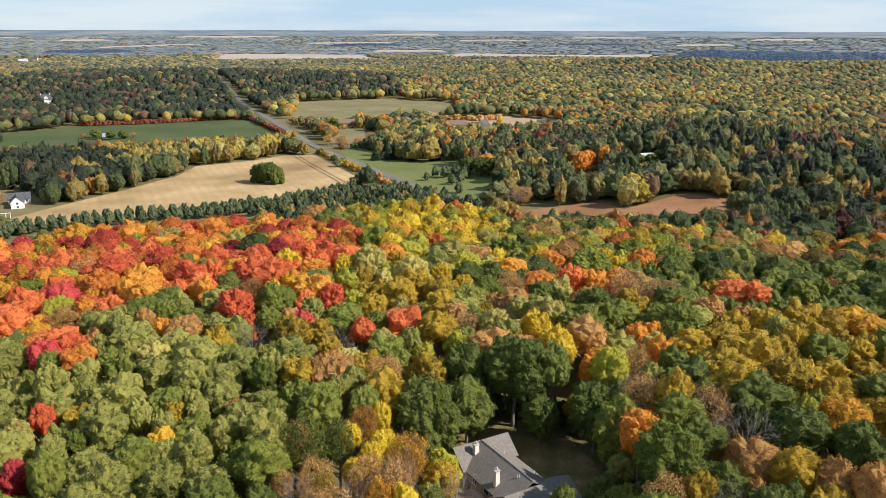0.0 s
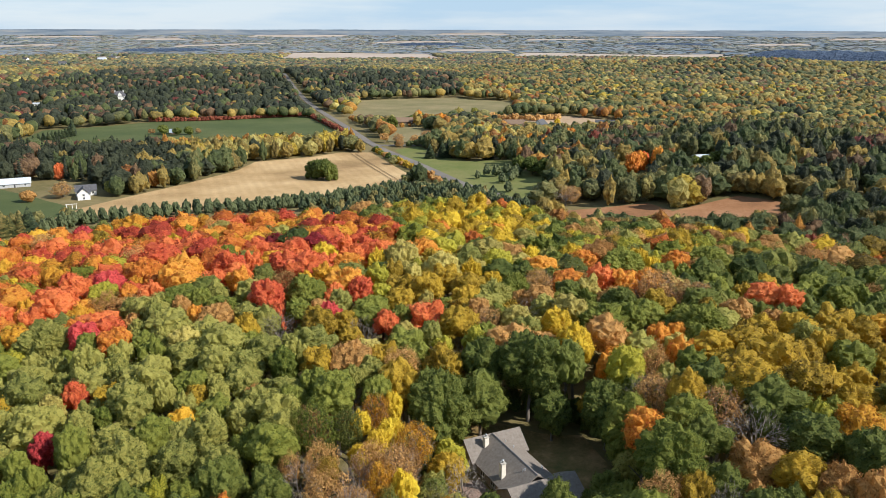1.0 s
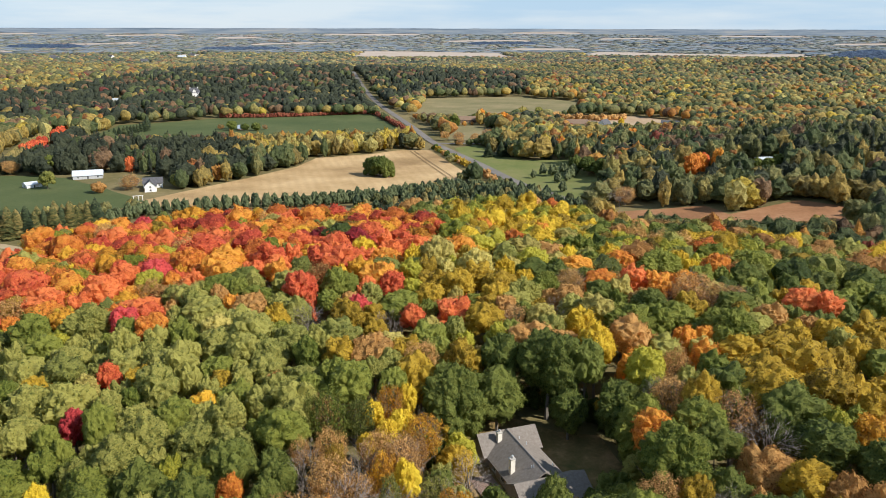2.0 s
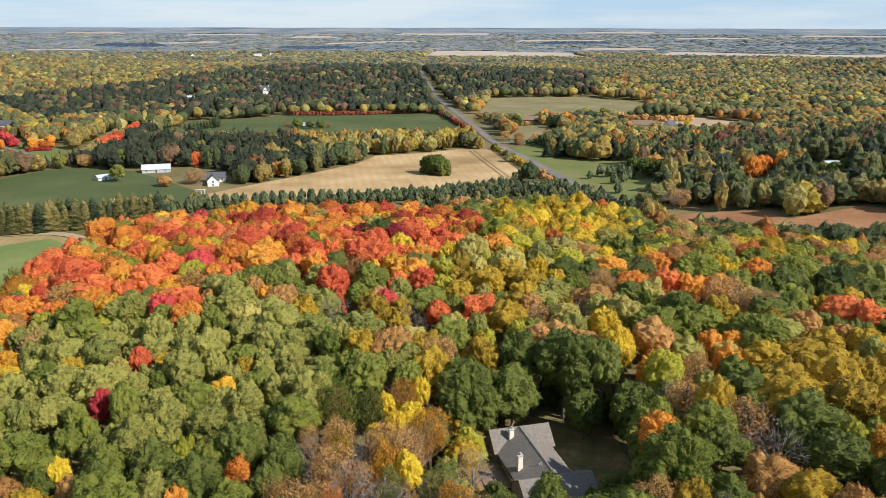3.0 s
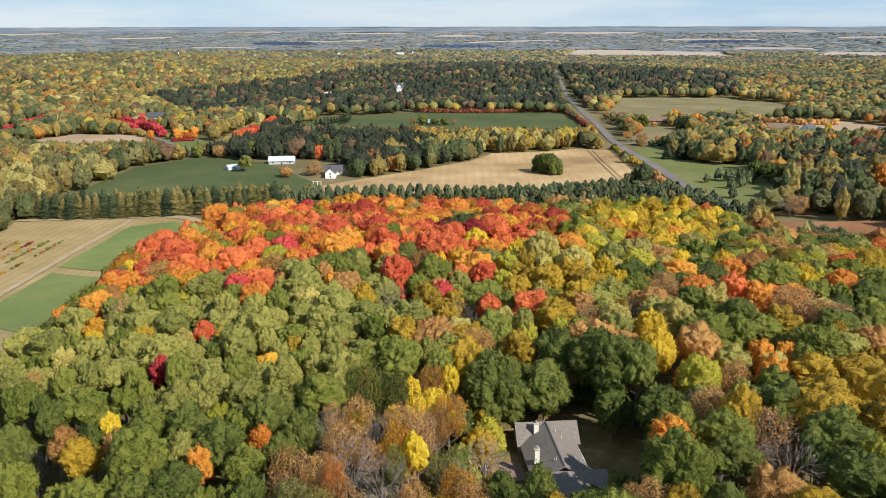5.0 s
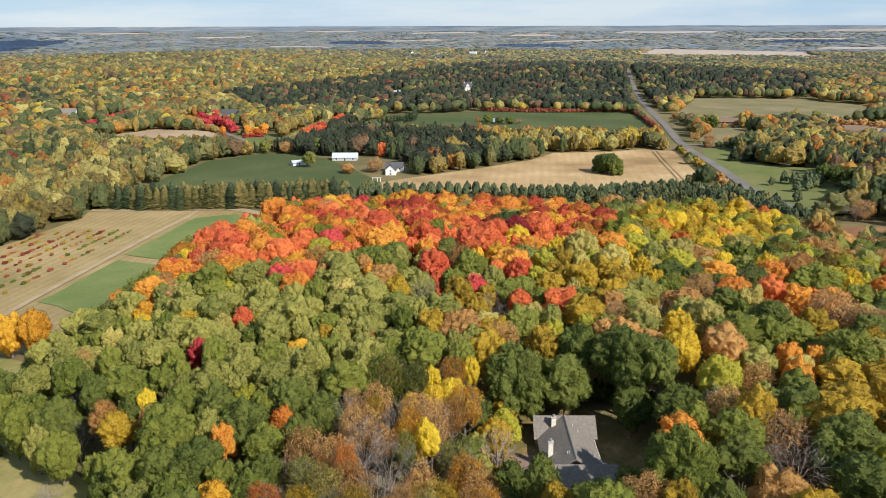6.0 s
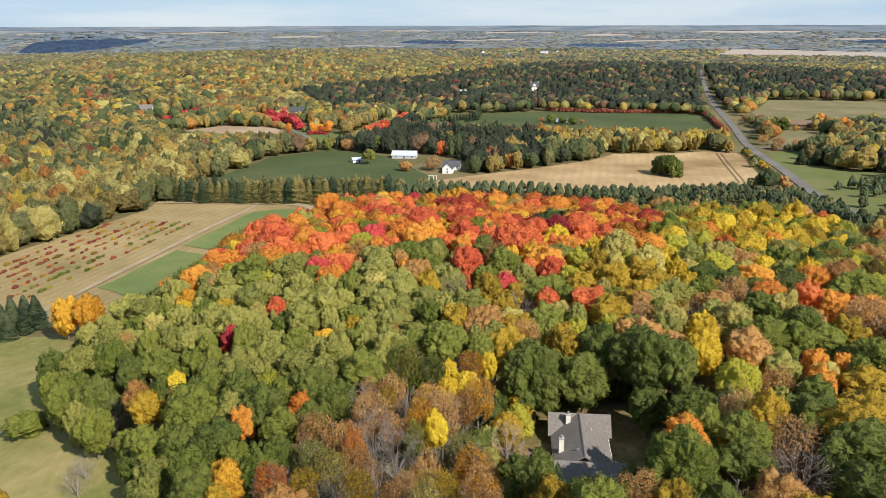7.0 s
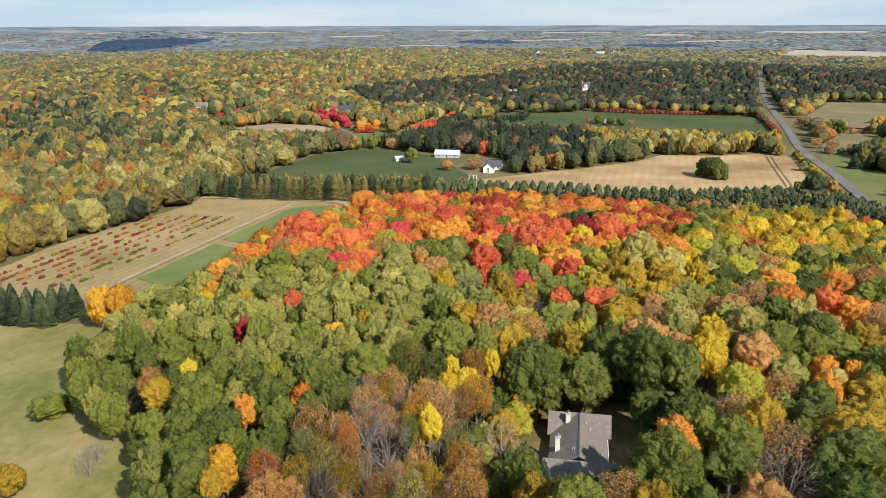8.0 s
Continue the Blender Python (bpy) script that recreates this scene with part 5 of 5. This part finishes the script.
LONE = [(-119, 535, 8.8, 17.0, "dark"), (-112, 533, 6.6, 13.0, "dark"), (-125, 538, 7.0, 13.5, "dark"), (-86, 694, 4.5, 9, "rust")]
for k, (x, y, r, hh, sp) in enumerate(LONE):
    th = plant_tree(x, y, r, hh, sp, k, "", hh * 0.56, True)
    tagged(th, "broad field tree standing alone in the corn" if k < 3 else "small rust-coloured tree at the road junction")
for k, (x, y, r, hh, sp) in enumerate([(-103, 83, 5.6, 6.2, "green"), (-76, 62, 4, 8, "gold"), (-66, 74, 3, 8, "bare"), (-70, 78, 2.5, 7, "bare")]):
    tagged(plant_tree(x, y, r, hh, sp, k + 3, "", hh * 0.52, sp != "bare"), "small tree standing on the lawn")
for k, (x, y) in enumerate(along([(-98, 672), (-70, 612), (-48, 568), (-28, 524)], 7)):
    plant_shrub("roadside_shrub", "olive-brown shrub along the road verge", x - 7, y - 3, rnd.uniform(2.5, 4), rnd.uniform(3, 6), rnd.choice(("olive", "dark", "gold", "rust")), "roadside shrubs")


# valley trees that stand free: species, height, radius, places
VALLEY = [
    ("dark", 14, 6.5, [(17, 549), (26, 538), (33, 530), (39, 538), (47, 546), (56, 554), (-121, 815), (-111, 819), (-330, 522), (-349, 503), (-369, 509)]),
    ("dark", 8.5, 5.2, [(128, 514), (135, 512), (142, 515), (-326, 752), (-312, 751), (-332, 764), (-303, 757)]),
    ("rust", 9.0, 5.6, [(-104, 721), (-92, 725), (-76, 723), (-68, 750), (-58, 731)]),
    ("dark", 9.0, 5.0, [(-127, 860), (-121, 863), (-97, 880), (-91, 908)]),
    ("gold", 12.0, 5.5, [(-47, 763), (-38, 798), (-23, 750)]),
    ("rust", 6.0, 4.0, [(-340, 756), (-296, 764)]),
    ("orange", 16, 6.3, [(4, 639), (29, 655), (39, 636), (61, 669), (87, 542), (94, 515), (88, 502), (105, 512), (52, 556), (-61, 837), (-90, 880)]),
    ("red", 12, 4.5, [(98, 525), (-238, 500), (-300, 520)]),
    ("bare", 13, 8.5, [(43, 446)]),
    ("rust", 12, 7.5, [(46, 449), (-265, 461), (-376, 493)]),
    ("yellow", 13, 5.0, [(-41, 756), (-24, 782), (1, 791), (30, 777), (59, 833), (69, 738), (-215, 610), (-196, 640)]),
    ("straw", 14, 6.5, [(-204, 600), (-180, 640), (-150, 668), (-222, 566), (-48, 921), (20, 700)]),
    ("olive", 12, 6.0, [(-237, 471), (-392, 486), (-230, 528), (-214, 580), (-31, 957), (-318, 452)]),
    ("yellow", 8, 4.0, [(-481, 569)]),
    ("orange", 10, 4.5, [(-484, 584), (-478, 556), (-500, 545)]),
    ("crimson", 13, 5.5, [(-586, 620), (-578, 612)]),
    ("copper", 9, 4.8, [(-278, 446), (-240, 486)]),
    ("gold", 12, 5.5, [(-165, 668), (-140, 690), (60, 505), (76, 500), (-3, 660)]),
]
for sp, hh, r, places in VALLEY:
    for k, (x, y) in enumerate(places):
        tagged(plant_tree(x, y, r * rnd.uniform(.85, 1.15), hh * rnd.uniform(.9, 1.1), sp, k, "free-standing valley trees", hh * 0.48, sp not in ("bare", "rust", "yellow")), KINDS[sp][1] + " beside the valley fields")
for k, (x, y, hh) in enumerate([(-53, 630, 12), (-43, 631, 13), (-38, 634, 14), (-30, 632, 13), (-24, 629, 12), (-6, 617, 12), (-11, 534, 7), (-5, 544, 9), (2, 540, 9.8), (9, 544, 9.8), (14, 530, 9.5), (6, 516, 8), (12, 520, 9), (16, 536, 9.8), (10, 487, 8)]):
    plant_conifer(x, y, hh, 2.0 if hh < 10 else 1.8, k, "conifer", "dark spruce on the roadside lawn", "spruces on the roadside lawn")
for k, (x, y) in enumerate(along([(-426, 622), (-413, 652), (-406, 689), (-409, 735), (-440, 790)], 6.5)):
    plant_conifer(x, y, rnd.uniform(9, 11), 1.6, k, "conifer", "clipped spruce in a hedge by the pasture", "spruce hedge by the pasture")
hedge([(-560, 603), (-530, 585), (-500, 563)], 8, 5.5, 7.5, "crimson", "scarlet maple beside the far drive", "scarlet trees by the far drive")
hedge([(-596, 607), (-560, 587)], 8, 5.0, 7.0, "crimson", "scarlet maple beside the far drive", "scarlet trees by the far drive")
hedge([(-473, 547), (-466, 553), (-459, 560)], 5, 3.5, 3.0, "crimson", "low crimson shrub on the far lawn", "shrubs by the far drive")
hedge([(-431, 582), (-439, 607), (-447, 632)], 5.5, 5.5, 7.5, "red", "scarlet shrub row in the hollow", "scarlet shrubs in the hollow")
for off in (0, 6):
    for k, (x, y) in enumerate(along([(-416 + off, 540), (-446 + off, 598), (-474 + off, 664)], 5.5)):
        plant_conifer(x, y, rnd.uniform(6, 7.5), 2.1, k, "larch", "young light-green pine in a row by the hollow", "young pine rows by the hollow")
hedge([(-23, 931), (10, 918), (43, 915), (71, 936)], 7, 5.0, 7, "rust", "brown hedgerow shrub by the bare earth", "brown hedgerow")
hedge([(72, 411), (84, 410), (94, 409)], 3, 2.2, 2.0, "olive", "low green thicket in the russet clearing", "thicket in the clearing")
# dark shrubs added to fill the deep shade behind the house
hedge([(-6, 151), (2, 158), (12, 161), (22, 160), (31, 152)], 3.2, 3.0, 5.5, "dark", "added dark shrub standing for the shade behind the house", "undergrowth round the clearing")
hedge([(-9, 143), (-6, 134), (-3, 126), (2, 120)], 3.0, 2.8, 6.0, "rust", "rusty undergrowth shrub before the house", "undergrowth round the clearing")
hedge([(-5, 139), (-1, 129), (6, 117), (14, 112)], 3.4, 2.4, 4.5, "gold", "yellowing undergrowth shrub before the house", "undergrowth round the clearing")
# more added dark shrubs, in place of the shade east of the yard
hedge([(34, 146), (36, 136), (34, 128)], 3.2, 2.6, 5, "dark", "added dark shrub standing for the shade beside the yard", "undergrowth round the clearing")


# ---- woods beyond the hill ----
STRIP = [(-345, 283), (-366, 345), (-262, 372), (-225, 402), (-110, 470), (-70, 512), (-30, 520), (0, 480), (30, 440), (24, 350), (-4, 402), (-28, 408), (-50, 392), (-70, 358), (-126, 362), (-175, 352), (-205, 328), (-228, 302), (-262, 326)]
YARDS = [(-316, 493), (-332, 456), (-250, 460), (-256, 474), (-527, 1073), (-319, 763), (-599, 993), (42, 840), (14, 856), (112, 868), (-106, 872), (135, 526), (-768, 571), (-606, 662)]  + [(-1395, 2002), (-1297, 2110), (-1110, 1961), (-1125, 2255), (-1108, 2160), (-1439, 2055), (-1679, 1840), (-700, 2050)]
OPEN = [STRIP, HILL, F_LAWN, F_ORCHARD, F_PASTURE, F_CORN, F_GREEN, F_BROWN_W, F_LAWN_E, F_RUSSET, F_MEADOW, F_MEADOW_E, F_FIELD_R, F_LAWN_W, F_EARTH,
        [(-345, 420), (-352, 480), (-300, 520), (-245, 480), (-235, 425)],
        [(-115, 90), (-190, 100), (-225, 130), (-235, 240), (-180, 230), (-135, 140)]] + [f[1] for f in FIELDS[13:]]
SEEN = [F_ORCHARD, F_PASTURE, F_CORN, F_GREEN, F_BROWN_W, F_LAWN_W, F_LAWN_E, F_RUSSET, F_MEADOW, F_MEADOW_E, F_EARTH]
HEDGES = [(-610, 624), (-546, 593), (-515, 575), (-475, 568), (-438, 610), (-480, 697), (-705, 590), (-676, 532), (43, 446), (90, 520), (-425, 550), (-440, 585), (-452, 610), (-468, 650), (-530, 585), (-570, 600), (-484, 584)]
ROAD_A = np.array(ROAD, float)
VERGE = [p for p in along(ROAD, 20) if 560 < p[1] < 1130]
SPECIES = list(TINTS)
FARMIX = {
    "gold": (("olive", 25), ("gold", 23), ("green", 22), ("straw", 9), ("orange", 6), ("yellow", 6), ("rust", 6), ("dark", 5)),
    "warm": (("orange", 11), ("gold", 26), ("straw", 8), ("olive", 26), ("rust", 8), ("red", 1), ("yellow", 6), ("green", 14)),
    # dark species stand in for the cloud shadow on these woods
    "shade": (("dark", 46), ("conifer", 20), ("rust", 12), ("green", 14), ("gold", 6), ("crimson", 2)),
    "pines": (("conifer", 30), ("dark", 20), ("green", 20), ("gold", 14), ("rust", 8), ("orange", 6), ("crimson", 2)),
    "pale": (("straw", 44), ("gold", 18), ("olive", 14), ("orange", 9), ("yellow", 10), ("green", 5)),
    "plantation": (("green", 34), ("conifer", 22), ("olive", 18), ("dark", 8), ("gold", 10), ("orange", 8)),
    "copse": (("dark", 34), ("green", 22), ("olive", 14), ("gold", 16), ("orange", 6), ("rust", 8)),
    "belt": (("straw", 18), ("gold", 30), ("yellow", 10), ("orange", 12), ("olive", 16), ("dark", 14)),
    "green": (("green", 28), ("dark", 12), ("olive", 18), ("gold", 20), ("orange", 9), ("rust", 11), ("red", 2)),
}
# shade regions: shadow on the land given through darker tree colours
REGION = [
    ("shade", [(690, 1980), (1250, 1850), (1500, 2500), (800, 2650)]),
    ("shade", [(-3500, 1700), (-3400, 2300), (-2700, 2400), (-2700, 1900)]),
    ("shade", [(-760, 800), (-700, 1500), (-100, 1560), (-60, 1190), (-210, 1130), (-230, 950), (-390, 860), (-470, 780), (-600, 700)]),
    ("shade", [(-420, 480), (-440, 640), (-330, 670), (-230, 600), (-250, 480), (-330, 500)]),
    ("belt", [(-250, 545), (-330, 670), (-170, 745), (-110, 720), (-120, 655), (-190, 605)]),
    ("copse", [(-345, 420), (-250, 425), (-225, 480), (-205, 520), (-188, 560), (-250, 560), (-330, 670), (-440, 650), (-420, 480)]),
    ("pines", [(150, 380), (190, 520), (330, 560), (420, 420), (330, 330), (170, 340)]),
    ("plantation", [(-520, 330), (-640, 420), (-860, 470), (-860, 380), (-560, 260)]),
    ("warm", [(-560, 900), (-760, 1700), (-1700, 1500), (-1500, 700), (-800, 720)]),
    ("copse", [(60, 450), (60, 500), (110, 520), (160, 480), (120, 445)]),
    ("green", [(40, 500), (40, 700), (200, 760), (420, 760), (420, 560), (180, 500)]),
    ("pale", [(-345, 285), (-300, 190), (-250, 110), (-420, 100), (-440, 300), (-380, 340)]),
]


def scatter(r0, r1, spacing, a0=-75.0, a1=33.0):
    """Points of the plan between two distances, within a fan of bearings, on a jittered grid."""
    n_ = int(2 * r1 / spacing)
    gx, gy = np.meshgrid(np.arange(-n_ // 2, n_ // 2) * spacing, np.arange(0, n_ // 2 + 1) * spacing)
    x = gx.ravel() + rng.uniform(-.45, .45, gx.size) * spacing + 40
    y = gy.ravel() + rng.uniform(-.45, .45, gx.size) * spacing
    d, a = np.hypot(x - 40, y), np.degrees(np.arctan2(x - 40, y))
    ok = (d >= r0) & (d < r1) & (a > a0) & (a < a1) & (y > 20)
    for poly in OPEN:
        ok &= ~inside(poly, x, y)
    for (x0, y0), (x1, y1) in zip(ROAD_A[:-1], ROAD_A[1:]):
        t = np.clip(((x - x0) * (x1 - x0) + (y - y0) * (y1 - y0)) / ((x1 - x0) ** 2 + (y1 - y0) ** 2), 0, 1)
        ok &= np.hypot(x - x0 - t * (x1 - x0), y - y0 - t * (y1 - y0)) > np.where((y > 430) & (y < 1000), 17, 9)
    for bx, by in YARDS + HEDGES:
        dn = math.hypot(bx - 40, by)
        for off in (0, 16):
            ok &= np.hypot(x - bx - (40 - bx) / dn * off, y - by + by / dn * off) > 13
    return x[ok], y[ok]


def woods(name, label, r0, r1, spacing, shapes, size, tall, leaf):
    x, y = scatter(r0, r1, spacing)
    items = []
    z = gz(x, y)
    reg = np.full(len(x), -1)
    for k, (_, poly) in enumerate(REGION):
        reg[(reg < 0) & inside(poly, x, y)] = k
    # woods stay low in front of open land, as they do there
    dist = np.hypot(x - 40, y)
    cap = np.full(len(x), 99.0)
    if r1 < 1500:
        ux, uy = (x - 40) / dist, y / dist
        for s in (10, 20, 32, 45, 60, 80, 105, 135):
            for poly in SEEN if s < 70 else ():
                m = inside(poly, x + ux * s, y + uy * s)
                cap[m] = np.minimum(cap[m], (s - 4) * 150 / dist[m] + 3.0)
            for bx, by in YARDS + HEDGES + VERGE:
                m = np.hypot(x + ux * s - bx, y + uy * s - by) < 12
                cap[m] = np.minimum(cap[m], (s - 4) * 120 / dist[m] + 2.0)
    for i in range(len(x)):
        if cap[i] < 2.6:
            continue
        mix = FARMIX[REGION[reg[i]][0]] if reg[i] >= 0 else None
        if mix is None:
            u = noise.noise((x[i] * 0.0035, y[i] * 0.0035, 1.7))
            mix = FARMIX["green"] if u < -0.18 else FARMIX["warm"] if u > 0.22 else FARMIX["gold"]
        # neighbours tend to be alike
        sp = pick(mix, (noise.noise((x[i] * 0.016, y[i] * 0.016, 7.3)) * 0.75 + 0.5 + rnd.uniform(-0.28, 0.28)) % 1.0)
        r = size * (rnd.uniform(0.75, 1.3) if r1 < 700 else rnd.choice((0.62, 0.75, 0.9, 1.05, 1.2, 1.5)) * rnd.uniform(0.92, 1.08))
        hh = tall * rnd.uniform(0.82, 1.15)
        if mix is FARMIX["pale"]:
            r, hh = r * 1.2, hh * 1.1
        if hh > cap[i]:
            hh = cap[i]
            r = min(r, hh * 0.6)
        rz = hh * 0.54
        con = sp == "conifer"
        if con and r1 < 1000:
            items.append((FAR_SPRUCES[i % 3], (x[i], y[i], z[i], hh * 0.9, hh * 0.9, hh * 1.1, rnd.uniform(0, 6.28)), SPECIES.index(sp)))
            continue
        items.append((shapes[rnd.randrange(len(shapes))], (x[i], y[i], z[i] + hh - rz, r * (0.6 if con else 1), r * (0.6 if con else 1), rz * (1.25 if con else 1), rnd.uniform(0, 6.28)), SPECIES.index(sp)))
    tagged(joined(name, items, [leaf[k] for k in SPECIES], r0 >= 920), label, "woods", kind="stuff")


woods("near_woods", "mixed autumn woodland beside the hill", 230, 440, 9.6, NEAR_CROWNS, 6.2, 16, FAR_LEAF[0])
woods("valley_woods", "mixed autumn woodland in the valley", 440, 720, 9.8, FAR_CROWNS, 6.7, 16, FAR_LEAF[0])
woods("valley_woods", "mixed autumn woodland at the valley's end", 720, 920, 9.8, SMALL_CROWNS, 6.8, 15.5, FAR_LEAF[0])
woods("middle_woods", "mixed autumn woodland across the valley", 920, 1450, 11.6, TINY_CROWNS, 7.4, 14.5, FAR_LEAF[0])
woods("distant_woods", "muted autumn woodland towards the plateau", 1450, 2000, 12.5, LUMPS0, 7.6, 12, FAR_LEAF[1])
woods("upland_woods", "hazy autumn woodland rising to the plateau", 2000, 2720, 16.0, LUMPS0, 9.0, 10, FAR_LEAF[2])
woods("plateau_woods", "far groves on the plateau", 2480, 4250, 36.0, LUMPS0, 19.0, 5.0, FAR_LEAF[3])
